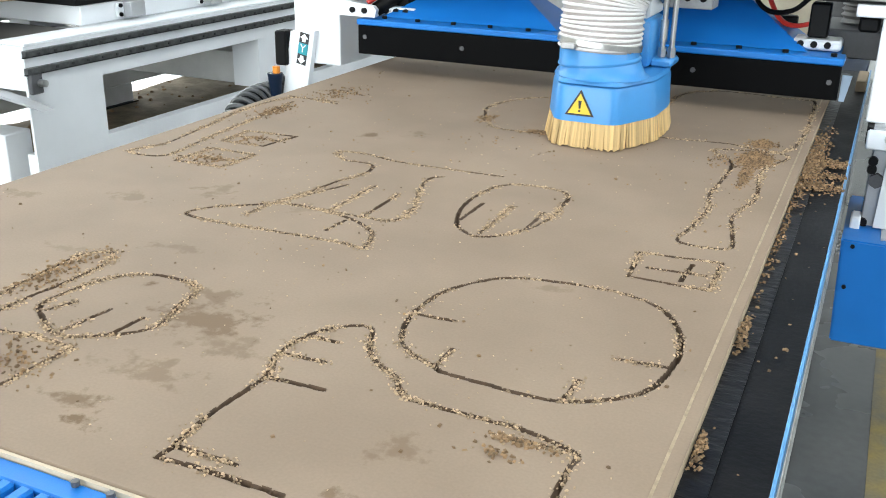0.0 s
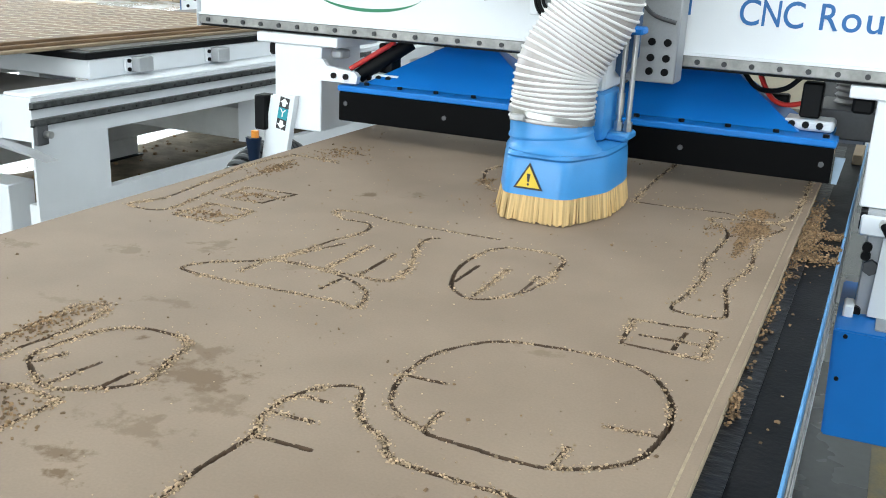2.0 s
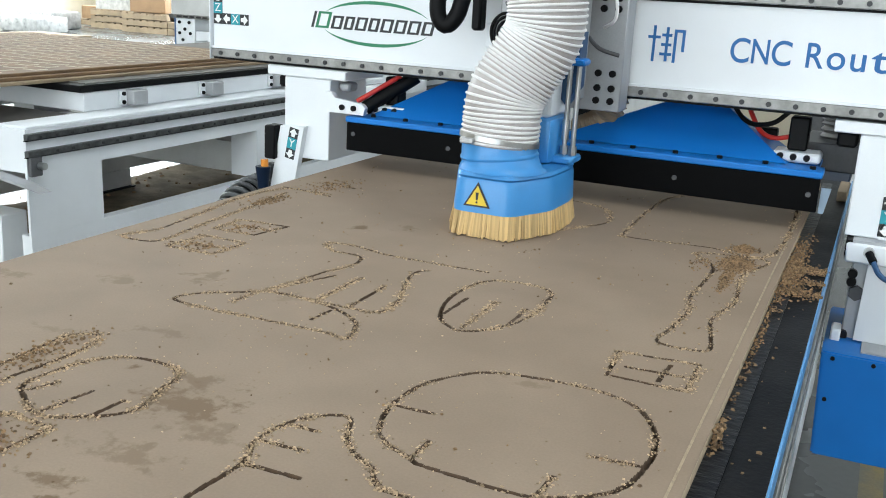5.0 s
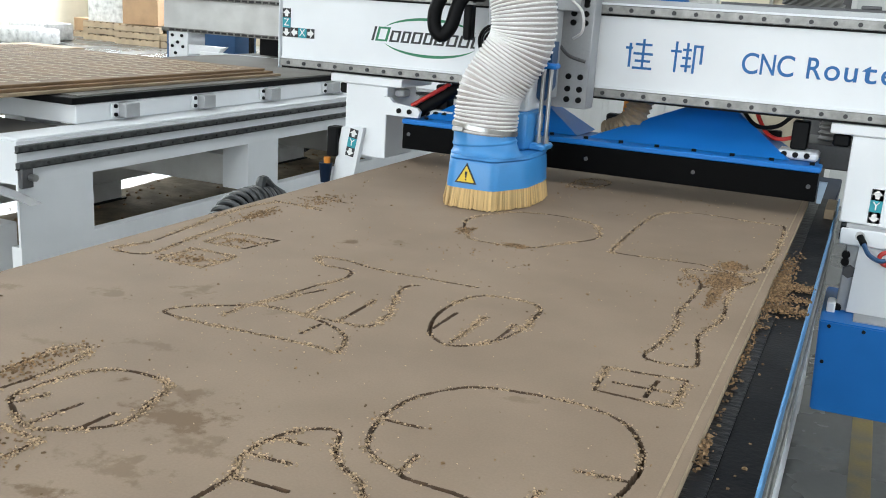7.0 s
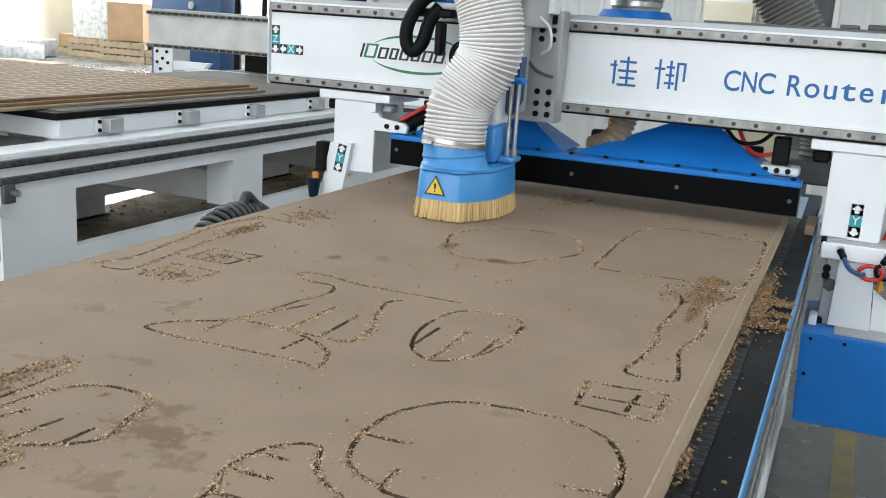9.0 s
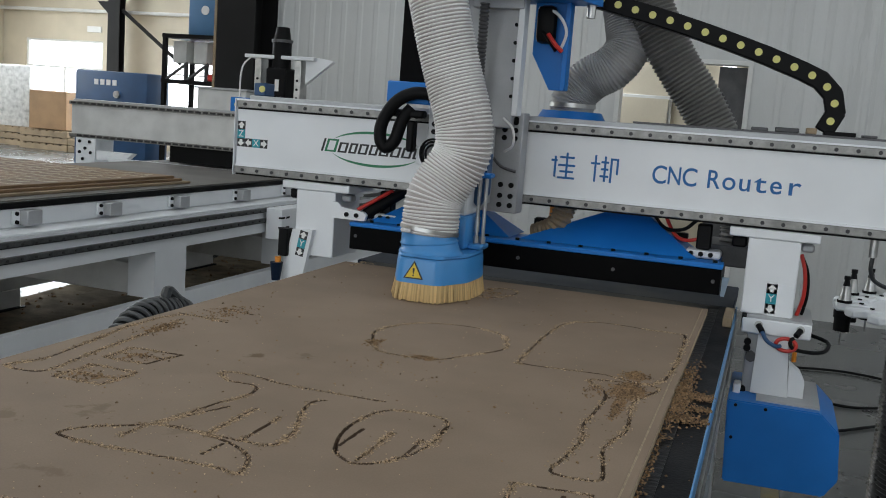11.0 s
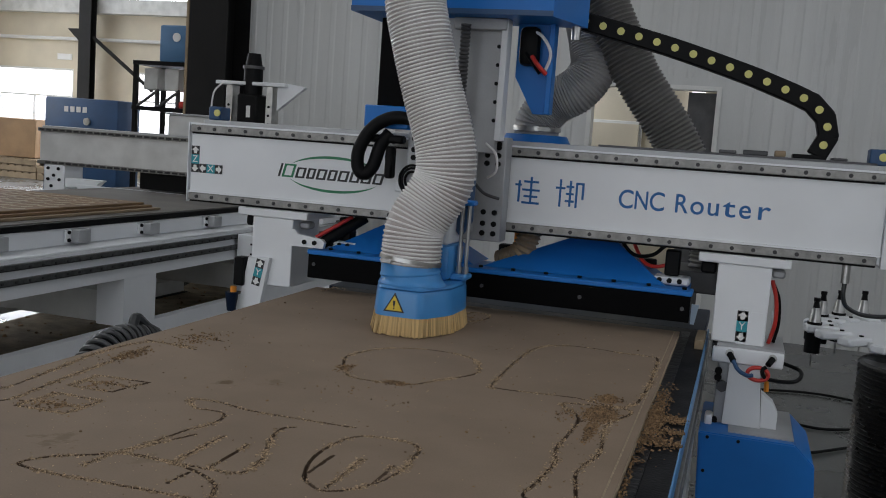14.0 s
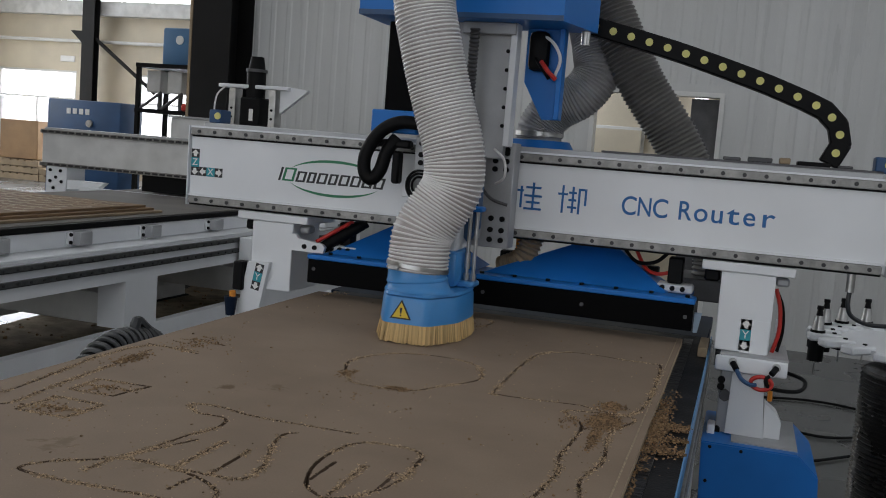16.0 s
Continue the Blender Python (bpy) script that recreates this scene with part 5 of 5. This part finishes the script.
side_panel("side", SX, nb)
side_panel("side", SX - 1.55, nb)
part("end_beam", box(SX - 1.55, SX - 0.161, 2.03, 2.2, 0.51, 0.6598, 0.005), WHITE, nb)
part("end_beam", box(SX - 1.55, SX - 0.161, 6.3, 6.5, 0.42, 0.70, 0.005), WHITE, nb)
part("cross_beam", box(SX - 1.55, SX - 0.161, 3.5, 3.75, 0.30, 0.46, 0.004), OFFWHITE, nb)
part("cross_beam", box(SX - 1.55, SX - 0.161, 4.85, 5.1, 0.30, 0.46, 0.004), OFFWHITE, nb)
part("inner_beam", box(-4.12, -4.0, 2.6, 6.2, 0.12, 0.30, 0.004), OFFWHITE, nb, "shaded inner beam under the bed")
for y0, y1 in ((3.5, 3.93), (5.6, 6.0)):
    part("inner_leg", box(-4.12, -4.0, y0, y1, 0.012, 0.1198, 0.003), OFFWHITE, nb)
    part("foot", box(-4.14, -3.98, y0 - 0.02, y1 + 0.02, 0.0, 0.0118), BLACK, nb)
part("end_lip", prism([(-3.4, 0.55), (-3.0, 0.54), (-2.85, 0.527), (-2.74, 0.512), (-2.63, 0.486), (-2.74, 0.502), (-2.85, 0.516), (-3.0, 0.528), (-3.4, 0.538)], "y", 1.97, 2.029), GREY, nb, "curved grey sheet lip")
part("end_beam", box(SX - 1.55, SX - 0.161, 2.03, 2.16, 0.10, 0.35, 0.005), WHITE, nb)
for z in (0.676, 0.612):
    part("rail", box(SX + 0.0005, SX + 0.022, 2.02, 6.4, z - 0.0115, z + 0.0115, 0.002), BLACKRAIL, nb, "oiled dark steel rail")
    # black strip drawn where the rail above would cast shade
    part("rail_shade_strip", box(SX + 0.0005, SX + 0.012, 2.02, 6.4, z - 0.0165, z - 0.0118), BLACK, nb)
rb = part("rail_bolt", rod((0, 0, 0), (0.004, 0, 0), 0.006, 8), INK, nb, at=pose(SX + 0.0221, 2.08, 0.672))
for z in (0.672, 0.612):
    for k in range(1, 40):
        more("rail_bolt", rb, pose(SX + 0.0221, 2.08 + 0.08 * k, z))
part("stop_block", box(SX + 0.001, SX + 0.022, 2.03, 2.085, 0.525, 0.60, 0.003), DGREY, nb)
part("stop_knob", rod((SX + 0.0225, 2.07, 0.565), (SX + 0.05, 2.07, 0.565), 0.014, 12), STEEL, nb)
part("ledge", box(SX - 0.15, SX - 0.005, 2.04, 6.48, 0.7002, 0.712, 0.003), WHITE, nb)
dust = bmesh.new()
rngd = random.Random(11)
edge = [(x_, y_) for x_, y_ in ([(-4.2, 1.5 + 0.25 * k) for k in range(21)] + [(-4.0 + 0.2 * k, 6.6) for k in range(8)] + [(-2.5, 6.5 - 0.25 * k) for k in range(21)] + [(-2.7 - 0.2 * k, 1.45) for k in range(7)])]
dust.faces.new([dust.verts.new((x_ + rngd.uniform(-0.06, 0.06), y_ + rngd.uniform(-0.06, 0.06), 0.003)) for x_, y_ in edge])
tagged(part("floor_dust", dust, DUST), "trodden brown sawdust under the neighbouring bed", "sawdust", kind="stuff")
chips("floor_chips", [(rngd.uniform(-4.3, -2.9), rngd.uniform(2.2, 6.4), 0.003) for _ in range(260)], "offcuts and chips on the dusty floor", (0.003, 0.014), HEAP)
part("tray", box(SX - 1.54, SX - 0.165, 2.06, 2.46, 0.66, 0.70, 0.004), SPOIL, nb, "dark grey infeed tray")
part("table_beam", box(SX - 1.50, SX - 0.14, 2.47, 6.3, 0.7125, 0.795, 0.005), WHITE, nb)
blk = part("hinge_block", box(-0.0005, 0.055, -0.045, 0.045, -0.032, 0.032, 0.004), GREY, nb, at=pose(SX - 0.139, 2.75, 0.757))
for y in (3.29, 3.86, 4.5, 5.1):
    more("hinge_block", blk, pose(SX - 0.139, y, 0.757))
fl = part("hinge_flange", box(-0.0003, 0.012, -0.085, 0.085, -0.03, 0.03, 0.003), WHITE, nb, at=pose(SX - 0.139, 2.75, 0.757))
for y in (3.29, 3.86, 4.5, 5.1):
    more("hinge_flange", fl, pose(SX - 0.139, y, 0.757))
hb2 = part("hinge_bolt", rod((0.0115, 0, 0), (0.020, 0, 0), 0.009, 8), BLACK, nb, at=pose(SX - 0.1385, 2.685, 0.738))
for y in (2.75, 3.29, 3.86, 4.5, 5.1):
    for dy in (-0.065, 0.065):
        for z in (0.738, 0.775):
            more("hinge_bolt", hb2, pose(SX - 0.1385, y + dy, z))
part("black_edge", box(SX - 1.50, SX - 0.13, 2.44, 6.3, 0.7955, 0.825, 0.004), BLACK, nb, "black rubber table edge")
part("spoilboard", box(SX - 1.47, SX - 0.16, 2.5, 6.28, 0.8252, 0.829), SPOIL, nb, "grey-brown spoilboard")
# perforated boards lying on the neighbour's table
for k in range(3):
    bd = thing("perforated_board", "brown perforated board with pale slots lying on a table", "board", "boards on the neighbouring table")
    z = 0.8295 + 0.0135 * k
    x1 = -3.0 - 0.035 * k
    part("panel", box(-4.95, x1, 1.7 + 0.03 * k, 4.15 - 0.03 * k, z, z + 0.013, 0.002), PALLET if k == 0 else SLATWOOD, bd)
    if k == 2:
        lb = box(-0.045, 0.03, -0.005, 0.005, 0, 0.0012)
        box(0.0195, 0.03, 0.0052, 0.065, 0, 0.0012, bm=lb)
        sl = part("slot", lb, PALEWOOD, bd, "pale slot", at=pose(-4.85, 1.82, z + 0.0132))
        for j in range(19):
            for i in range(15):
                more("slot", sl, pose(-4.85 + i * 0.118 + (0.059 if j % 2 else 0), 1.84 + j * 0.118, z + 0.0132))
# neighbour's gantry
ng = thing("neighbour_gantry", "off-white gantry beam of the second router with black rails", "gantry")
NY = 5.35
part("beam", box(-4.86, -2.35, NY, NY + 0.22, 0.96, 1.225, 0.004), OFFWHITE, ng)
for z in (1.212, 0.972):
    part("rail", box(-4.87, -2.35, NY - 0.016, NY - 0.001, z - 0.014, z + 0.014, 0.002), RAIL, ng)
nbolt = part("bolt", box(-0.022, 0.022, -0.004, 0, -0.007, 0.007), INK, ng, at=pose(-4.83, NY - 0.0162, 1.212))
for z in (1.212, 0.972):
    for k in range(1, 41):
        more("bolt", nbolt, pose(-4.83 + 0.06 * k, NY - 0.0162, z))
part("top_plate", box(-4.85, -2.36, NY + 0.01, NY + 0.2, 1.2252, 1.24), GREY, ng)
for x in (-4.72, -2.62):
    part("column", box(x - 0.09, x + 0.09, NY - 0.01, NY + 0.2, 0.72, 0.9595, 0.004), WHITE, ng)
    for dx, dz in ((-0.05, 0.93), (0.04, 0.93), (-0.05, 0.85), (0.05, 0.85), (0.0, 0.88), (-0.02, 0.80)):
        part("column_bolt", rod((x + dx, NY - 0.0102, dz), (x + dx, NY - 0.02, dz), 0.012, 8), BLACK, ng)
    part("slider", box(x - 0.18, x + 0.14, NY - 0.12, NY + 0.2, 0.712, 0.7195), GREY, ng)
part("bracket", prism([(-4.62, 0.87), (-4.3, 0.87), (-4.36, 0.82), (-4.62, 0.80)], "y", NY - 0.01, NY + 0.05), WHITE, ng)
part("front_board", box(-4.5, -2.75, NY - 0.03, NY - 0.015, 0.75, 0.83, 0.003), WHITE, ng, "white front board")
part("under_motor", box(-4.0, -3.4, NY + 0.02, NY + 0.2, 0.84, 0.9595), BLACK, ng)
part("carriage_block", box(-2.727, -2.62, 4.55, 4.86, 0.50, 0.69, 0.004), WHITE, ng)
part("carriage_arm", box(-2.72, -2.63, 4.8605, NY - 0.121, 0.62, 0.69, 0.004), WHITE, ng)
for y in (4.6, 4.66):
    for z in (0.57, 0.63):
        part("block_mark", box(-2.65, -2.63, y, y + 0.04, z, z + 0.012), BLACK, ng, at=pose(0.012, -0.052, 0))
# its standing spindle unit
sp = thing("spindle_unit", "black spindle motor between white brackets on the second gantry", "spindle")
mx, my = -3.17, NY + 0.1
part("motor", rod((mx, my, 1.5605), (mx, my, 1.75), 0.066, 20), BLACK, sp)
part("motor_body", box(mx - 0.078, mx + 0.078, my - 0.08, my + 0.08, 1.2405, 1.56, 0.012), BLACK, sp)
part("motor_cap", rod((mx, my, 1.75), (mx, my, 1.84), 0.06, 16, 0.045), BLACK, sp)
part("motor_ring", rod((mx, my, 1.735), (mx, my, 1.755), 0.075, 20), DGREY, sp)
# white patch painting a highlight onto the black motor body
part("painted_highlight", box(mx + 0.0, mx + 0.03, my - 0.083, my - 0.0805, 1.40, 1.48), PAPER, sp)
for dx in (-0.155, 0.155):
    part("guide", box(mx + dx - 0.025, mx + dx + 0.025, my - 0.05, my + 0.05, 1.2405, 1.62, 0.003), STEEL, sp)
    for dz in (1.3, 1.36, 1.42, 1.48):
        part("guide_bolt", rod((mx + dx, my - 0.0505, dz), (mx + dx, my - 0.056, dz), 0.009, 8), BLACK, sp)
part("cross_plate", box(mx - 0.26, mx + 0.28, my - 0.06, my + 0.06, 1.6205, 1.645, 0.003), WHITE, sp)
part("side_arm", prism([(mx + 0.2805, 1.645), (mx + 0.40, 1.63), (mx + 0.40, 1.62), (mx + 0.2, 1.46), (mx + 0.2, 1.62)], "y", my - 0.02, my + 0.02), WHITE, sp)
part("cable", tube(smooth_line([(mx - 0.2, my - 0.06, 1.63), (mx - 0.26, my - 0.08, 1.55), (mx - 0.27, my - 0.08, 1.36), (mx - 0.24, my - 0.06, 1.26)], 0.02), 0.006, 8), HOSE, sp)
part("green_box", box(mx - 0.34, mx - 0.22, my - 0.09, my, 1.2405, 1.34, 0.004), BLUE, sp, "small blue switch box")
part("button", rod((mx - 0.27, my - 0.0905, 1.29), (mx - 0.27, my - 0.10, 1.29), 0.03, 12), PALEYELLOW, sp)

# dark corrugated hose and floor conduit between the machines
ch = thing("corrugated_hose", "dark corrugated hose arching between the two machines", "hose")
arc = smooth_line([(-1.55, 1.58, 0.48), (-1.55, 1.64, 0.60), (-1.55, 1.74, 0.668), (-1.55, 1.86, 0.675), (-1.55, 1.98, 0.635), (-1.55, 2.05, 0.5), (-1.55, 2.1, 0.3)], 0.0245)
part("hose_tube", tube(arc, 0.038, 18), BLACK, ch)
part("hose_coil", coil([Vector((p.x, p.y, p.z)) for p in arc], 0.042, 0.0075, 22, 6), HOSERIB, ch, "dark grey rib coil")
part("hose_stub", tube(smooth_line([(-1.55, 1.87, 0.71), (-1.55, 1.885, 0.738), (-1.55, 1.94, 0.70), (-1.55, 2.0, 0.67)], 0.01), 0.016, 8), HOSEDARK, ch)
fr = thing("hose_stand", "low steel stand under the corrugated hose", "stand")
part("post", box(-1.60, -1.50, 1.53, 1.61, 0.0, 0.50), DGREY, fr)
part("post", box(-1.60, -1.52, 2.07, 2.13, 0.0, 0.30), DGREY, fr)

# ---- tool changer and its hose beside the machine ----
tm = thing("tool_carousel", "white tool carousel with four upright tool holders and empty grippers", "tool changer")
cx, cy, cz = 0.82, 3.31, 0.735
part("disc", rod((cx, cy, cz - 0.02), (cx, cy, cz), 0.32, 48), WHITE, tm)
part("hub", rod((cx, cy, cz), (cx, cy, cz + 0.05), 0.09, 24), STEEL, tm)
part("column", rod((cx, cy, 0.012), (cx, cy, cz - 0.0202), 0.06, 16), DGREY, tm)
part("base_plate", box(cx - 0.09, cx + 0.09, cy - 0.09, cy + 0.09, 0.0, 0.012), DGREY, tm)
for k in range(20):
    a = math.radians(18 * k + 8)
    px, py = cx + 0.378 * math.cos(a), cy + 0.378 * math.sin(a)
    g = part("gripper", box(-0.09, 0.033, -0.028, 0.028, -0.018, 0.012, 0.006), WHITE, tm, "white plastic gripper", at=pose(px, py, cz, 0, 0, math.degrees(a)))
    part("gripper_screw", rod((-0.06, 0, 0.0122), (-0.06, 0, 0.017), 0.008, 8), BLACK, g)
    if k not in (6, 7, 8, 10):
        continue
    part("nut", rod((0, 0, -0.045), (0, 0, -0.0185), 0.034, 16), BLACK, g)
    part("collet", rod((0, 0, -0.095), (0, 0, -0.0452), 0.029, 16), BLACK, g)
    part("bit", rod((0, 0, -0.145), (0, 0, -0.0952), 0.004, 6), STEEL, g)
    part("flange", rod((0, 0, 0.0125), (0, 0, 0.022), 0.027, 16), BLACK, g)
    part("taper", rod((0, 0, 0.0222), (0, 0, 0.075), 0.023, 16, 0.015), STEEL, g, "bright steel taper")
    part("pull_stud", rod((0, 0, 0.0752), (0, 0, 0.098), 0.013, 12, 0.009), BLACK, g)
    part("stud_head", rod((0, 0, 0.0982), (0, 0, 0.112), 0.012, 12), BLACK, g)
eh = thing("exhaust_hose", "wide dark ribbed exhaust hose standing on the floor", "hose")
part("hose_tube", ribbed([(0.785, 2.94, 0.0), (0.785, 2.94, 0.3), (0.785, 2.94, 0.7)], 0.215, 0.016, 0.05, 40), HOSEBLACK, eh)
part("cuff", rod((0.785, 2.94, 0.0), (0.785, 2.94, 0.04), 0.222, 36), DGREY, eh, "dark grey floor cuff")
fc = thing("floor_cables", "loose black cables lying on the concrete floor", "cable")
for k, pts in enumerate(([(0.25, 4.3, 0.01), (0.5, 4.1, 0.01), (0.9, 4.4, 0.01), (1.5, 4.2, 0.01)], [(0.2, 4.9, 0.01), (0.6, 4.6, 0.01), (1.0, 4.8, 0.01), (1.6, 4.9, 0.01)], [(0.3, 5.3, 0.01), (0.7, 5.4, 0.01), (1.2, 5.2, 0.01)])):
    part("cable", tube(smooth_line(pts, 0.04), 0.0075, 8), BLACK, fc)

# ---- far end of the hall: stock and old machines ----
bm_ = thing("blue_machine", "dull blue machine cabinet with a row of white characters", "machine")
part("cabinet", box(-10.95, -9.53, 12.6, 13.2, 0.05, 1.62, 0.03, seg=2), DARKBLUE, bm_)
part("plinth", box(-10.9, -9.6, 12.65, 13.15, 0, 0.05), BLACK, bm_)
for k in range(4):
    part("lettering_bar", box(-10.56 + k * 0.12, -10.48 + k * 0.12, 12.592, 12.598, 1.39, 1.48), PAPER, bm_)
part("knob", rod((-10.1, 12.595, 1.25), (-10.1, 12.56, 1.25), 0.06, 14), STEEL, bm_)
tagged(part("cardboard_box", box(-14.61, -13.67, 15.57, 16.3, 0.4142, 1.2, 0.01), CARD), "brown cardboard carton on a pallet stack", "box")
tagged(part("cream_crate", box(-15.73, -14.76, 16.02, 16.7, 0.4142, 1.15, 0.01), OFFWHITE), "cream crate on a pallet stack", "crate")
tagged(part("carton_stack", box(-16.77, -15.8, 16.37, 17.2, 0.1382, 0.42, 0.01), CARD), "low brown carton stack on the floor", "box")
for px, py, n in ((-14.13, 16.0, 3), (-15.35, 16.36, 3), (-16.3, 16.9, 1), (-12.9, 16.0, 2)):
    pal = thing("pallet_stack", "stack of pale wooden pallets on the floor", "pallet", "pallets at the hall's end", at=pose(px, py, 0))
    for k in range(n):
        z = 0.138 * k
        for y in (-0.5, 0.0, 0.5):
            part("bearer", box(-0.6, 0.6, y - 0.05, y + 0.05, z, z + 0.1), PALLET, pal)
        for j in range(7):
            part("board", box(-0.6 + j * 0.178, -0.47 + j * 0.178, -0.55, 0.55, z + 0.1, z + 0.122), PALLET, pal)
for px, py, h in ((-15.15, 13.5, 0.30), (-15.9, 14.6, 0.36), (-15.5, 16.4, 1.7)):
    tagged(part("wrapped_load", box(px - 0.5, px + 0.5, py - 0.4, py + 0.4, 0.0, h, 0.05, seg=2), WRAP), "load wrapped in clear film on the floor", "load", "wrapped loads")
lum = thing("board_stack", "low stack of brown boards on bearers", "boards")
for k in range(3):
    part("board", box(-12.95 + 0.03 * k, -11.75 + 0.02 * k, 9.4, 11.5, 0.1 + 0.035 * k, 0.132 + 0.035 * k), PALLET, lum)
for y in (9.6, 11.2):
    part("bearer", box(-12.9, -11.8, y - 0.05, y + 0.05, 0, 0.1), PALLET, lum)
oc = thing("grey_cabinet", "low grey control cabinet beside the black column", "cabinet")
part("body", box(-4.56, -4.09, 6.53, 6.69, 0.05, 1.395, 0.01), OFFWHITE, oc)
part("top", box(-4.58, -4.07, 6.515, 6.695, 1.3952, 1.41), GREY, oc)
part("plinth", box(-4.54, -4.12, 6.55, 6.68, 0, 0.05), BLACK, oc)
ur = thing("utility_rack", "black angle-steel rack with grey boxes and blue press head", "rack")
rx0, rx1, ry = -7.22, -6.3, 9.8
for x in (rx0, rx1):
    for y in (ry, ry + 0.6):
        part("upright", box(x - 0.025, x + 0.025, y - 0.025, y + 0.025, 0, 2.06), BLACK, ur)
for z in (1.46, 2.02):
    part("shelf", box(rx0 - 0.03, rx1 + 0.03, ry - 0.03, ry + 0.63, z, z + 0.05), BLACK, ur)
for x in (-7.14, -6.84):
    part("grey_box", box(x, x + 0.2, ry + 0.05, ry + 0.3, 1.72, 1.99, 0.01), OFFWHITE, ur, "grey electric box")
    part("box_strut", rod((x + 0.1, ry + 0.2, 1.51), (x + 0.1, ry + 0.2, 1.72), 0.03, 8), DGREY, ur)
    part("brace", rod((x - 0.05, ry, 1.51), (x + 0.25, ry, 1.72), 0.02, 6), DGREY, ur)
part("press_head", box(-6.97, -6.2, ry + 0.1, ry + 0.5, 2.0705, 2.53, 0.03, seg=2), PRESSBLUE, ur, "blue press head")
part("head_port", rod((-6.72, ry + 0.0995, 2.38), (-6.72, ry + 0.09, 2.38), 0.055, 18), PAPER, ur)
part("red_tool", box(-6.62, -6.4, ry + 0.02, ry + 0.3, 1.5105, 1.6, 0.02), RED, ur)


# ---- what moves: the gantry along the bed, the head across it ----
GANTRY_Y = [(0, 1.855), (0.5, 1.868), (1, 1.887), (1.5, 1.802), (2, 1.735), (2.5, 1.70), (3, 1.788), (3.5, 1.784), (4, 1.686), (4.6, 1.70), (5.6, 2.10), (6.3, 2.207), (6.5, 2.209), (7, 2.217), (7.5, 2.212), (8, 2.175), (8.6, 2.19), (9.8, 2.38), (10.5, 2.432), (11, 2.503), (11.5, 2.498), (12, 2.441), (12.5, 2.45), (13, 2.403), (13.5, 2.342), (14, 2.399), (14.5, 2.465), (15, 2.507), (15.5, 2.453), (16, 2.381)]
HEAD_X = [(0, -0.447, 0), (0.5, -0.507, 0), (1, -0.457, 0), (1.5, -0.482, 0), (2, -0.507, 0), (2.5, -0.537, 0), (3, -0.534, 0), (3.5, -0.539, 0), (4, -0.54, 0), (4.6, -0.56, 0), (5.6, -0.75, 0), (6.3, -0.798, 0), (6.5, -0.798, 0), (7, -0.8, 0), (7.5, -0.799, 0.03), (8, -0.879, 0.026), (8.6, -0.87, 0.0), (9.8, -0.81, 0), (10.5, -0.797, 0), (11, -0.804, 0), (11.5, -0.786, 0), (12, -0.771, 0), (12.5, -0.742, 0), (13, -0.769, 0), (13.5, -0.768, 0), (14, -0.738, 0), (14.5, -0.716, 0), (15, -0.705, 0), (15.5, -0.701, 0), (16, -0.719, 0)]


def motions():
    ys = dict(GANTRY_Y)
    walk(gantry, [(t, pose(0, y, 0)) for t, y in GANTRY_Y])
    walk(car, [(t, pose(x + 0.034, ys[t], 0)) for t, x, z in HEAD_X])
    walk(chain, [(t, pose(x + 0.034, ys[t], 0)) for t, x, z in HEAD_X])
    walk(head, [(t, pose(x + 0.034, ys[t], z)) for t, x, z in HEAD_X])
    walk(hose, [(t, pose(x + 0.034, ys[t], z)) for t, x, z in HEAD_X])


motions()
